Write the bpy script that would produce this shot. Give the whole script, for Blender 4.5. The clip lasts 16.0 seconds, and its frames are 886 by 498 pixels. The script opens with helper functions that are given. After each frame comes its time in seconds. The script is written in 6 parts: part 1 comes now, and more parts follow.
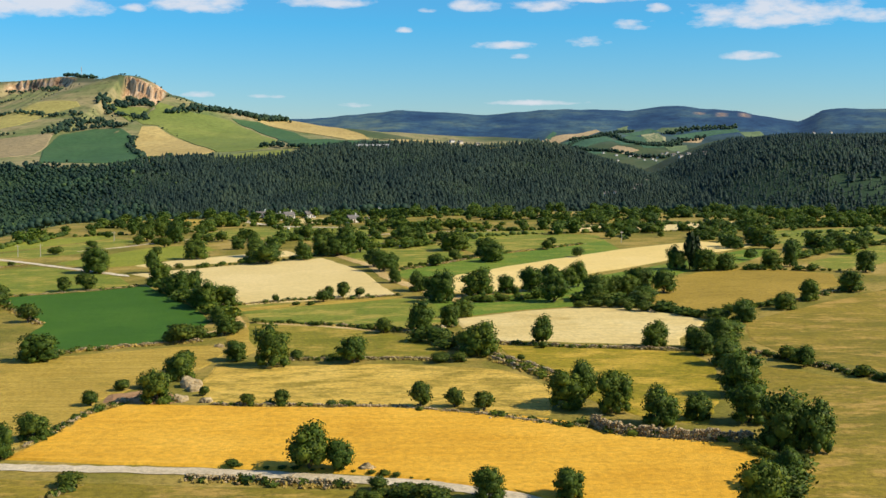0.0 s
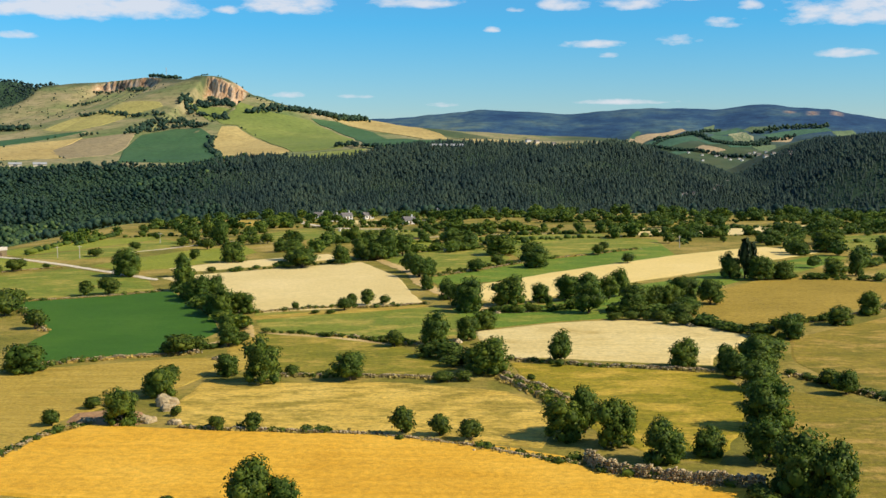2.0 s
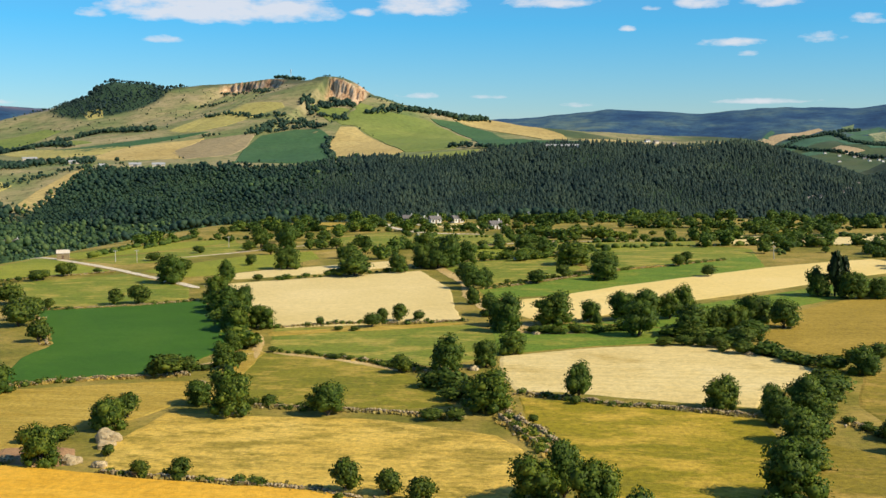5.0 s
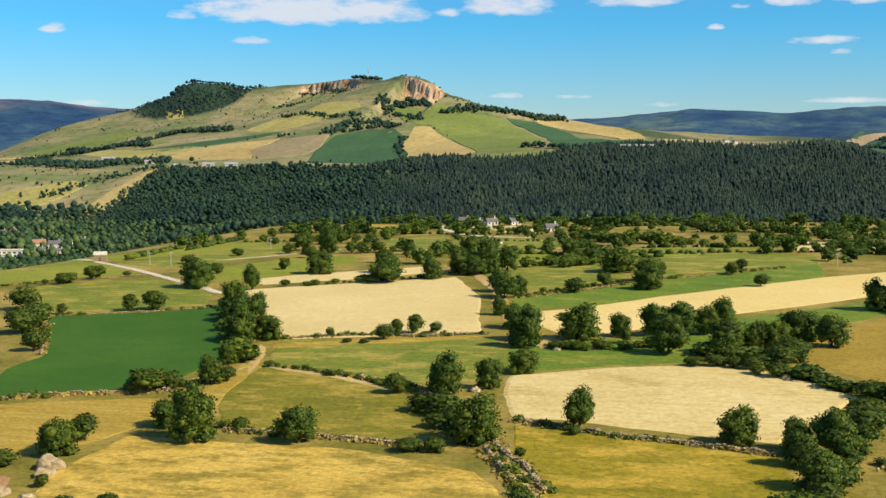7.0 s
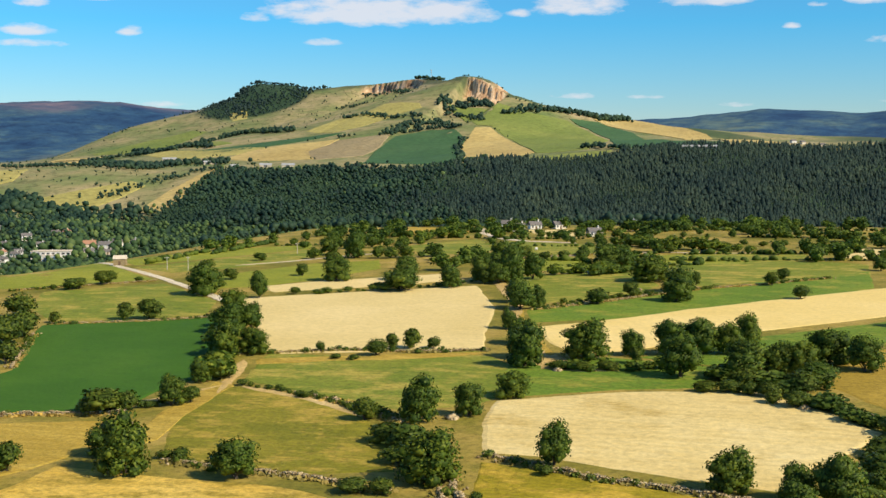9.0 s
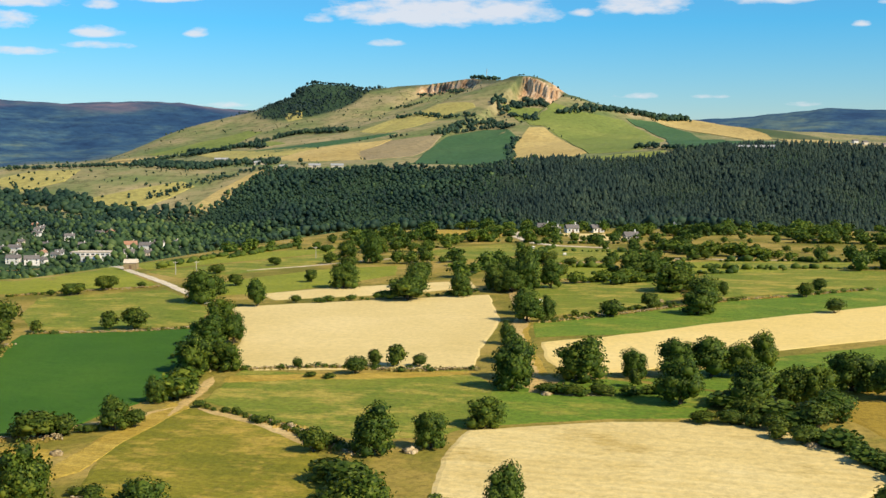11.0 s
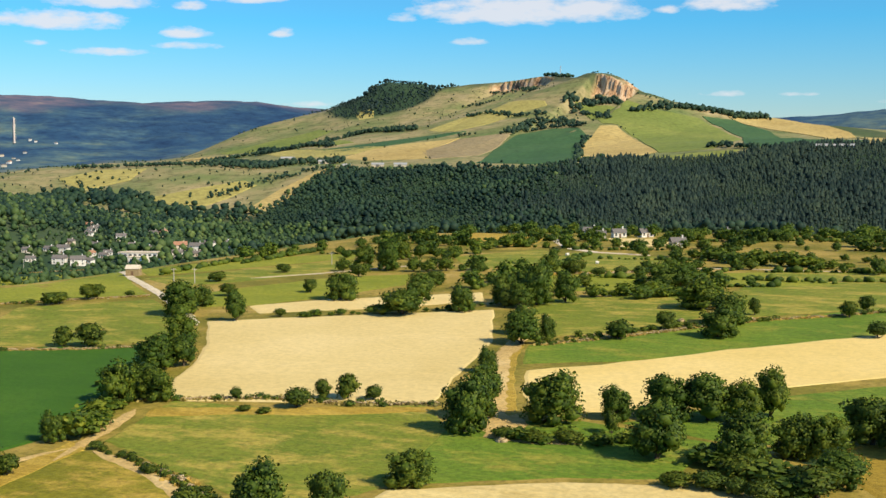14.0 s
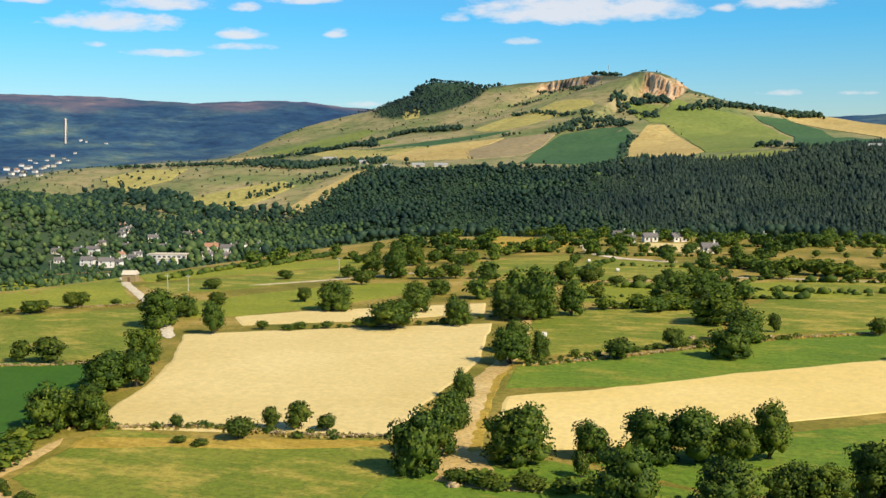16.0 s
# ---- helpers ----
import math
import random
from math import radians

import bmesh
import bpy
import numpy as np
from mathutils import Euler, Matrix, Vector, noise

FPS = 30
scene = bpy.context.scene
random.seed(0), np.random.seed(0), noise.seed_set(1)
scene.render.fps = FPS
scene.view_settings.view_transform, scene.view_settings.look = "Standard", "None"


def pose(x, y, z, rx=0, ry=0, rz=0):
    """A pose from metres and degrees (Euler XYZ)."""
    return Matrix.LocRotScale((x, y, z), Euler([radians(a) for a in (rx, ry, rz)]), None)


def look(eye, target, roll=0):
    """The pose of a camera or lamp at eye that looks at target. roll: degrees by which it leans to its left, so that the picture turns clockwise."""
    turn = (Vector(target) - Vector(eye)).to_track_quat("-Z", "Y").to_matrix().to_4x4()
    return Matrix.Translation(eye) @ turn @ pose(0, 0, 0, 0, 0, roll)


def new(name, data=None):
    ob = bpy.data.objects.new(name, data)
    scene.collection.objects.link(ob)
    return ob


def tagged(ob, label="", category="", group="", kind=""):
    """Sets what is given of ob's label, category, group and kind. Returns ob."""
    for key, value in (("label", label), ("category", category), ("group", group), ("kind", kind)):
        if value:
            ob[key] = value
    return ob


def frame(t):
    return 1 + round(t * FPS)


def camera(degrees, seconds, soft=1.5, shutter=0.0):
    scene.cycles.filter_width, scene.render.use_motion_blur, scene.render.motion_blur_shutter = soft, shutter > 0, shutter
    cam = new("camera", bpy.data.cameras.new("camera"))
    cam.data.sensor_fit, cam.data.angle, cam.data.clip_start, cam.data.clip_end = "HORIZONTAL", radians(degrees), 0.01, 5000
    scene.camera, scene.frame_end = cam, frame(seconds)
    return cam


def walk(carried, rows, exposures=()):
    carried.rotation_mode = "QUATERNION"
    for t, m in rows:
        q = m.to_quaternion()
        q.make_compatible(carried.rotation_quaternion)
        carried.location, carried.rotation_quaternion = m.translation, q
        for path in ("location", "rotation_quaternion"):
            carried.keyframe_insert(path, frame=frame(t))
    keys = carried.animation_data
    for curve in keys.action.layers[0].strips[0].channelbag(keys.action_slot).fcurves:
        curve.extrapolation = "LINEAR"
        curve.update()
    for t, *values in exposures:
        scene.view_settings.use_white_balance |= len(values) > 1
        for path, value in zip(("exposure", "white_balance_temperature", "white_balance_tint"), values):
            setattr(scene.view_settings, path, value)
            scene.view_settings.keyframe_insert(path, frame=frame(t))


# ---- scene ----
cam = camera(43.0, 16.0)
METRES, EYE, TILT, LEAN, TURN = 226.2, 50.0, 1.45, -1.36, 0.0
ROWS = [
    (0.0, 0.0, 0.0, 0.0, -0.16, -6.51, 1.36),
    (0.5, 0.0196, 0.0233, -0.0011, 0.94, -6.48, 1.38),
    (1.0, 0.04, 0.0485, -0.0021, 2.08, -6.46, 1.42),
    (1.5, 0.0589, 0.0728, -0.003, 3.18, -6.45, 1.46),
    (2.0, 0.077, 0.0971, -0.0039, 4.26, -6.42, 1.48),
    (2.5, 0.0956, 0.1234, -0.0049, 5.42, -6.39, 1.49),
    (3.0, 0.1127, 0.1489, -0.0059, 6.5, -6.37, 1.52),
    (3.5, 0.1296, 0.1743, -0.0069, 7.58, -6.36, 1.56),
    (4.0, 0.1466, 0.2018, -0.0077, 8.72, -6.31, 1.58),
    (6.5, 0.2202, 0.3373, -0.0123, 14.23, -6.13, 1.65),
    (7.0, 0.233, 0.3647, -0.0131, 15.25, -6.1, 1.66),
    (7.5, 0.2452, 0.3924, -0.0139, 16.2, -6.07, 1.69),
    (8.0, 0.2578, 0.4216, -0.015, 17.1, -6.03, 1.69),
    (8.5, 0.2689, 0.4498, -0.0157, 17.95, -5.99, 1.71),
    (9.0, 0.28, 0.4801, -0.0164, 18.8, -5.96, 1.72),
    (11.5, 0.3261, 0.6286, -0.0204, 22.69, -5.84, 1.78),
    (12.0, 0.3339, 0.6599, -0.0212, 23.41, -5.83, 1.8),
    (12.5, 0.3406, 0.6897, -0.0217, 24.08, -5.81, 1.8),
    (13.0, 0.3472, 0.7214, -0.0223, 24.8, -5.79, 1.8),
    (13.5, 0.3528, 0.752, -0.023, 25.46, -5.79, 1.82),
    (14.0, 0.3579, 0.7821, -0.0237, 26.12, -5.79, 1.82),
    (14.5, 0.3628, 0.8147, -0.0243, 26.81, -5.78, 1.83),
    (15.0, 0.367, 0.8454, -0.025, 27.46, -5.76, 1.86),
    (15.5, 0.3705, 0.8765, -0.0255, 28.1, -5.74, 1.89),
    (16.0, 0.3734, 0.9096, -0.0262, 28.8, -5.71, 1.89),
]
walk(cam, [(t, pose(0, 0, EYE, TILT, LEAN, TURN) @ pose(METRES * x, METRES * y, METRES * z, 90 + pitch, roll, yaw)) for t, x, y, z, yaw, pitch, roll in ROWS],
     [(0.0, 0.17, 6950, 10), (16.0, 0.25, 7200, 10)])

# ---- daylight: clear summer sky with fair-weather clouds, afternoon sun from the right ----
SUN_ELEVATION, SUN_AZIMUTH = 40.0, 102.0
sun = new("sun", bpy.data.lights.new("sun", "SUN"))
sun.data.energy, sun.data.angle, sun.data.color = 4.75, radians(0.53), (1.0, 0.90, 0.72)
sun_way = Vector((math.sin(radians(SUN_AZIMUTH)) * math.cos(radians(SUN_ELEVATION)), math.cos(radians(SUN_AZIMUTH)) * math.cos(radians(SUN_ELEVATION)), math.sin(radians(SUN_ELEVATION))))
sun.matrix_world = look(sun_way * 900, (0, 0, 0))

world = bpy.data.worlds.new("sky")
scene.world = world
world.use_nodes = True
SKY = world.node_tree
SKY.nodes.clear()


def sky_node(kind, **settings):
    n = SKY.nodes.new(kind)
    for key, value in settings.items():
        if key == "op":
            n.operation = value
    return n


def sky_math(op, a, b=None, clamp=False):
    n = sky_node("ShaderNodeMath", op=op)
    n.use_clamp = clamp
    for socket, value in zip(n.inputs, (a, b)):
        if value is None:
            continue
        if isinstance(value, (int, float)):
            socket.default_value = value
        else:
            SKY.links.new(value, socket)
    return n.outputs[0]


air = sky_node("ShaderNodeTexSky")
air.sky_type, air.sun_disc = "NISHITA", False
air.sun_elevation, air.sun_rotation = radians(SUN_ELEVATION), radians(SUN_AZIMUTH)
air.altitude, air.air_density, air.dust_density, air.ozone_density = 700, 1.0, 0.3, 2.0
way = sky_node("ShaderNodeTexCoord").outputs["Generated"]
split = sky_node("ShaderNodeSeparateXYZ")
SKY.links.new(way, split.inputs[0])
azimuth = sky_math("MULTIPLY", sky_math("ARCTAN2", split.outputs[0], split.outputs[1]), 57.2958)
elevation = sky_math("MULTIPLY", sky_math("ARCSINE", split.outputs[2]), 57.2958)
ripple = sky_node("ShaderNodeCombineXYZ")
SKY.links.new(sky_math("MULTIPLY", azimuth, 0.9), ripple.inputs[0])
SKY.links.new(sky_math("MULTIPLY", elevation, 2.4), ripple.inputs[1])
billow = sky_node("ShaderNodeTexNoise")
billow.inputs["Scale"].default_value, billow.inputs["Detail"].default_value, billow.inputs["Roughness"].default_value = 0.8, 7, 0.58
SKY.links.new(ripple.outputs[0], billow.inputs["Vector"])
lumps = sky_math("SUBTRACT", billow.outputs[0], 0.5)
cloud_mass = None


def cloud_bank(rows):
    """Each row: azimuth, elevation, half width, half height, in degrees, and how thick the cloud is."""
    global cloud_mass
    for a, e, w, h, thick in rows:
        dx = sky_math("DIVIDE", sky_math("SUBTRACT", azimuth, a), w)
        rise = sky_math("SUBTRACT", elevation, e)
        dy = sky_math("DIVIDE", rise, h)
        # flat underside: the lower half is squeezed
        dy = sky_math("MAXIMUM", dy, sky_math("MULTIPLY", dy, -1.6))
        d = sky_math("ADD", sky_math("MULTIPLY", dx, dx), sky_math("MULTIPLY", dy, dy))
        m = sky_math("MULTIPLY", sky_math("SUBTRACT", 1.0, d), thick)
        cloud_mass = m if cloud_mass is None else sky_math("MAXIMUM", cloud_mass, m)


cloud_bank([(-19.3, 6.76, 3.6, 0.86, 1.3), (-15.1, 6.78, 0.69, 0.29, 0.9), (-12.0, 7.06, 2.59, 0.75, 1.2), (-5.6, 7.29, 2.59, 0.46, 1.1), (1.7, 7.1, 1.33, 0.43, 1.2), (5.2, 7.08, 1.73, 0.4, 1.1), (10.8, 6.88, 0.72, 0.29, 1.1), (-1.8, 5.92, 0.49, 0.2, 1), (3.3, 5.16, 1.79, 0.29, 1.0), (4.0, 4.6, 0.58, 0.17, 0.8)])
cloud_bank([(7.4, 5.29, 1.04, 0.29, 0.6), (9.6, 6.08, 1.21, 0.29, 0.7), (16.3, 6.4, 4.32, 0.98, 1.2), (15.2, 4.51, 1.5, 0.29, 1.0), (20.8, 6.19, 1.44, 0.46, 0.9), (-4.4, 2.21, 1.15, 0.17, 0.7), (4.9, 2.32, 2.59, 0.17, 0.8), (-8.6, 2.64, 1.01, 0.14, 0.6), (-0.6, 6.89, 0.46, 0.14, 0.6), (7.9, 7.37, 2.59, 0.23, 0.9)])
cloud_bank([(-22.2, 6.78, 6.2, 1.04, 1.4), (-28.2, 6.49, 0.86, 0.37, 1.1), (-34.2, 5.67, 0.69, 0.32, 1.0), (-24.8, 5.34, 1.15, 0.26, 1.0), (-12.0, 7.04, 2.59, 0.63, 1.1), (-33.3, 2.23, 1.44, 0.17, 0.6), (-44.8, 6.0, 3.75, 0.63, 1.2), (-38.8, 5.6, 1.27, 0.4, 1.1), (-38.8, 5.0, 1.44, 0.26, 0.8)])
cloud_bank([(-42.5, 4.61, 2.16, 0.26, 1.0), (-45.8, 4.96, 0.52, 0.17, 0.7), (-34.3, 5.66, 0.58, 0.29, 1.0), (-42.6, 6.98, 2.88, 0.52, 1.2), (-38.8, 6.91, 0.92, 0.32, 1.0), (-35.7, 7.29, 2.02, 0.29, 1.1), (-12.3, 2.68, 1.15, 0.17, 0.6), (-33.2, 2.2, 1.15, 0.17, 0.6), (-48.8, 6.96, 1.44, 0.29, 1.1)])
# the rest of the sky, above and behind, carries the same kind of scattered cloud
overhead = sky_node("ShaderNodeTexNoise")
overhead.inputs["Scale"].default_value, overhead.inputs["Detail"].default_value = 5.0, 5
SKY.links.new(way, overhead.inputs["Vector"])
high = sky_math("MULTIPLY", sky_math("SUBTRACT", elevation, 9.0), 0.25, True)
scattered = sky_math("SUBTRACT", sky_math("MULTIPLY", sky_math("MULTIPLY", sky_math("SUBTRACT", overhead.outputs[0], 0.56), 8.0), high), 1.3)
cloud_mass = sky_math("MAXIMUM", cloud_mass, scattered)
cover = sky_math("MULTIPLY", sky_math("ADD", cloud_mass, sky_math("MULTIPLY", lumps, 3.4)), 0.85, True)
cover = sky_math("MULTIPLY", sky_math("SMOOTH_MIN", cover, 1.0), 0.92)
blue = sky_node("ShaderNodeMix")
blue.data_type, blue.blend_type = "RGBA", "MULTIPLY"
blue.inputs[0].default_value = 1.0
SKY.links.new(air.outputs[0], blue.inputs[6])
depth = sky_node("ShaderNodeValToRGB")
for place, colour in ((0.0, (0.68, 0.81, 1.04)), (0.035, (0.53, 0.82, 1.09)), (0.11, (0.23, 0.88, 1.30)), (0.22, (0.42, 0.85, 1.2))):
    stop = depth.color_ramp.elements.new(place) if place else depth.color_ramp.elements[0]
    stop.color = (*colour, 1)
depth.color_ramp.elements[-1].color = (0.85, 1.0, 1.1, 1)
SKY.links.new(split.outputs[2], depth.inputs[0])
SKY.links.new(depth.outputs[0], blue.inputs[7])
veil = sky_node("ShaderNodeMix")
veil.data_type = "RGBA"
SKY.links.new(cover, veil.inputs[0])
SKY.links.new(blue.outputs[2], veil.inputs[6])
veil.inputs[7].default_value = (6.6, 7.0, 8.0, 1)
glow = sky_node("ShaderNodeBackground")
glow.inputs[1].default_value = 0.10
SKY.links.new(veil.outputs[2], glow.inputs[0])
SKY.links.new(glow.outputs[0], sky_node("ShaderNodeOutputWorld").inputs[0])

# ---- landform: a plateau of small fields, a wooded valley, a bench with a flat-topped butte, far ranges ----
def ease(v):
    v = np.clip(v, 0, 1)
    return v * v * (3 - 2 * v)


def soft(v, k):
    return k * np.logaddexp(0, v / k)


def plateau(x, y):
    z = np.interp(y, [-300, 200, 260, 350, 380, 455, 500, 600, 830, 1200], [0, 0.2, 0.4, 1.4, 2.0, 3.4, 4.1, 4.6, 3.4, 2]) + 0.018 * (np.clip(x, -400, 900) + 50)
    return z + 0.35 * np.sin(x * 0.031 + 1) * np.sin(y * 0.027)


def inside_plateau(x, y):
    brow = np.interp(x, [-240, -100, 90, 245, 500, 900], [790, 850, 830, 740, 640, 600])
    return np.minimum(brow - y, x + 262 + 1.6 * np.maximum(0, 490 - y)) + 9 * np.sin(x * 0.021) * np.sin(y * 0.017 + 1)


RIDGE = [(-1590, 2790, 60), (-1545, 2775, 150), (-1495, 2790, 172), (-1445, 2800, 174), (-1415, 2805, 206), (-1395, 2810, 229), (-1365, 2812, 229), (-1345, 2812, 221), (-1290, 2815, 223),
         (-1250, 2820, 213), (-1225, 2825, 204), (-1170, 2825, 214), (-1040, 2840, 223), (-900, 2770, 225), (-800, 2650, 213), (-742, 2575, 211), (-715, 2545, 217), (-690, 2530, 214),
         (-655, 2510, 206), (-625, 2503, 190), (-600, 2500, 170), (-585, 2500, 164), (-510, 2540, 144), (-400, 2600, 122), (-230, 2480, 97), (-60, 2330, 66), (60, 2250, 56)]


def butte(x, y, base):
    """Distance from the crest line and the crest's height there; below the crest a rock step, then a long concave slope."""
    near, crest, total = np.full(np.shape(x), 1e9), np.zeros(np.shape(x)), np.zeros(np.shape(x))
    for (ax, ay, az), (bx, by, bz) in zip(RIDGE, RIDGE[1:]):
        u = np.clip(((x - ax) * (bx - ax) + (y - ay) * (by - ay)) / ((bx - ax) ** 2 + (by - ay) ** 2), 0, 1)
        d = np.hypot(x - ax - u * (bx - ax), y - ay - u * (by - ay))
        w = math.hypot(bx - ax, by - ay) / (d * d + 900) ** 1.6
        crest, total = crest + w * (az + u * (bz - az)), total + w
        near = np.minimum(d, near)
    crest = crest / total
    flute = near + 2.2 * np.sin(0.10 * x + 2 * np.sin(0.023 * x)) + 1.3 * np.sin(0.31 * x + 1.7 * np.sin(0.05 * x)) + 1.0 * np.sin(0.73 * x + 2 * np.sin(0.11 * x)) + 0.7 * np.sin(1.7 * x)
    ledge = 0.85 + 0.15 * np.sin(0.037 * x + 1) + 0.08 * np.sin(0.19 * x)
    blocks = np.maximum(0.21 * ease((x + 706) / 18) * ease((-588 - x) / 22), 0.135 * ledge * ease((x + 1090) / 40) * ease((-845 - x) / 50))
    step = blocks * (0.72 * ease((flute - 24) / 5) + 0.28 * ease((flute - 34 - 3 * np.sin(0.17 * x)) / 6))
    run = np.clip((near - 20) / np.interp(x, [-1800, -1480, -1150], [620, 640, 880]), 0, 1)
    g = (1 - run) ** 1.55 - step * (1 - run) ** 3
    return base + np.maximum(crest - base, 0) * g, near


def height(x, y):
    x, y = np.asarray(x, float), np.asarray(y, float)
    r, az = np.hypot(x, y), np.degrees(np.arctan2(x, y))
    roll = np.sin(x * 0.011 + 2 * np.sin(y * 0.004)) * np.sin(y * 0.009 + 1.3) + 0.5 * np.sin(x * 0.027 + 1) * np.sin(y * 0.023)
    near = plateau(x, y) - 0.3 * soft(-inside_plateau(x, y), 12)
    rim_y = np.interp(x, [-1900, -1250, -768, -400, -100, 60, 300], [1740, 1500, 1548, 1580, 1660, 1720, 1800])
    rim_z = np.interp(x, [-1900, -1300, -768, -300, -100, 100], [5, 22, 26, 36, 51, 55])
    d2 = np.minimum(y - rim_y, 1.4 * (130 - x) + 0.12 * (y - 1700)) + 14 * np.sin(x * 0.02 + y * 0.006)
    d2 = np.minimum(d2, 0.9 * (x + 1330 + 0.28 * (y - 1450)))
    hill, _ = butte(x, y, rim_z + 0.012 * np.maximum(y - rim_y, 0))
    bench = hill - 0.21 * soft(-d2, 25) + 2.2 * roll * ease((y - 1300) / 300)
    right = -50 + 116 * ease((x - 190 - 0.05 * (y - 1400)) / 300) * ease((y - 880) / 600) * ease((3000 - y) / 1000) + 3 * roll
    floor = np.interp(r, [900, 1500, 2600, 3300, 4900], [-52, -44, 0, 24, 40]) - 10 * ease((-300 - x) / 400) * ease((2200 - r) / 900)
    sky = np.interp(az, [-75, -55, -50.3, -46.9, -44.4, -41.9, -40.6, -38.5, -36.6, -35.2, -33.3, -32, -30.6, -20, -8, -6, -2, 2.4, 5.2, 8, 9.4, 10.8, 11.9, 13.2, 14.8, 16.1, 17.6, 18.2, 18.7, 19.5, 20.4, 24, 40],
                    [220, 245, 252, 247, 243, 237, 227, 220, 229, 231, 228, 213, 205, 150, 165, 172, 203, 184, 204, 205, 198, 212, 216, 204, 195, 174, 152, 176, 195, 201, 198, 202, 190])
    sky = sky + 0.8 * np.sin(az * 2.3) + 0.8 * np.sin(az * 5.1 + 1) + 0.5 * np.sin(az * 13)
    rise = ease((r - 3200) / 1250) ** 1.15
    knoll = -66 + 80 * np.exp(-((x + 1060) ** 2 + (y - 930) ** 2) / (2 * 290 ** 2)) + 2 * roll
    far = floor + (sky - floor) * rise * (1 - 0.5 * ease((r - 4520) / 350)) + 9 * roll * ease((r - 2400) / 900) * (1 - 0.85 * ease((r - 3700) / 500))
    z = near
    for other in (bench, right, knoll, far):
        z = other + soft(z - other, 5)
    return z

# ---- materials ----
class Shader:
    """A small builder round one node material."""

    def __init__(self, name, rough=0.9):
        self.material = bpy.data.materials.new(name)
        self.material.use_nodes = True
        self.tree = self.material.node_tree
        self.main = self.tree.nodes["Principled BSDF"]
        self.main.inputs["Roughness"].default_value = rough
        self.main.inputs["Specular IOR Level"].default_value = 0.2
        self.where = self.tree.nodes.new("ShaderNodeTexCoord").outputs["Object"]

    def link(self, a, b):
        self.tree.links.new(a, b)

    def place(self, stretch=(1, 1, 1), turn=0.0):
        m = self.tree.nodes.new("ShaderNodeMapping")
        m.inputs["Rotation"].default_value = (0, 0, radians(turn))
        m.inputs["Scale"].default_value = stretch
        self.link(self.where, m.inputs[0])
        return m.outputs[0]

    def noise(self, scale, detail=4, rough=0.6, stretch=None, turn=0.0):
        n = self.tree.nodes.new("ShaderNodeTexNoise")
        n.inputs["Scale"].default_value, n.inputs["Detail"].default_value, n.inputs["Roughness"].default_value = scale, detail, rough
        self.link(self.place(stretch, turn) if stretch else self.where, n.inputs["Vector"])
        return n.outputs[0]

    def ramp(self, value, stops):
        n = self.tree.nodes.new("ShaderNodeValToRGB")
        n.color_ramp.elements[0].position, n.color_ramp.elements[0].color = stops[0][0], (*stops[0][1], 1)
        n.color_ramp.elements[1].position, n.color_ramp.elements[1].color = stops[-1][0], (*stops[-1][1], 1)
        for p, c in stops[1:-1]:
            n.color_ramp.elements.new(p).color = (*c, 1)
        self.link(value, n.inputs[0])
        return n.outputs[0]

    def mix(self, a, b, factor, kind="MIX"):
        n = self.tree.nodes.new("ShaderNodeMix")
        n.data_type, n.blend_type = "RGBA", kind
        for socket, value in ((n.inputs[0], factor), (n.inputs[6], a), (n.inputs[7], b)):
            if isinstance(value, (int, float)):
                socket.default_value = value
            elif isinstance(value, tuple):
                socket.default_value = (*value, 1)
            else:
                self.link(value, socket)
        return n.outputs[2]

    def window(self, value, low, high):
        n = self.tree.nodes.new("ShaderNodeMapRange")
        n.inputs[1].default_value, n.inputs[2].default_value = low, high
        self.link(value, n.inputs[0])
        return n.outputs[0]

    def done(self, colour, relief=None, depth=0.1, strength=0.6):
        if isinstance(colour, tuple):
            self.main.inputs["Base Color"].default_value = (*colour, 1)
        else:
            self.link(colour, self.main.inputs["Base Color"])
        if relief is not None:
            b = self.tree.nodes.new("ShaderNodeBump")
            b.inputs["Strength"].default_value, b.inputs["Distance"].default_value = strength, depth
            self.link(relief, b.inputs["Height"])
            self.link(b.outputs[0], self.main.inputs["Normal"])
        return self.material


def crop(name, dark, mid, light, turn=0.0, streak=0.5, patch=0.03, grain=1.4, depth=0.35, worn=None, worn_from=0.56, rough=0.75):
    """Grass or grain: broad patches, swath lines along the rows, fine tufts."""
    s = Shader(name)
    base = s.ramp(s.noise(patch, 5, 0.62), [(0.32, dark), (0.5, mid), (0.68, light)])
    lines = s.noise(0.55, 4, 0.65, (0.10, 1, 1), turn)
    base = s.mix(base, s.ramp(lines, [(0.3, dark), (0.7, light)]), streak)
    if worn:
        mottle = s.window(s.noise(patch * 3.6, 7, 0.75, (0.5, 1, 1), turn), worn_from - 0.04, worn_from + 0.09)
        base = s.mix(base, worn, mottle)
    tufts = s.noise(grain, 4, 0.75)
    base = s.mix(base, s.ramp(tufts, [(0.3, (0.45, 0.45, 0.45)), (0.55, (1, 1, 1)), (0.75, (1.35, 1.3, 1.2))]), rough, "MULTIPLY")
    return s.done(base, tufts, depth)


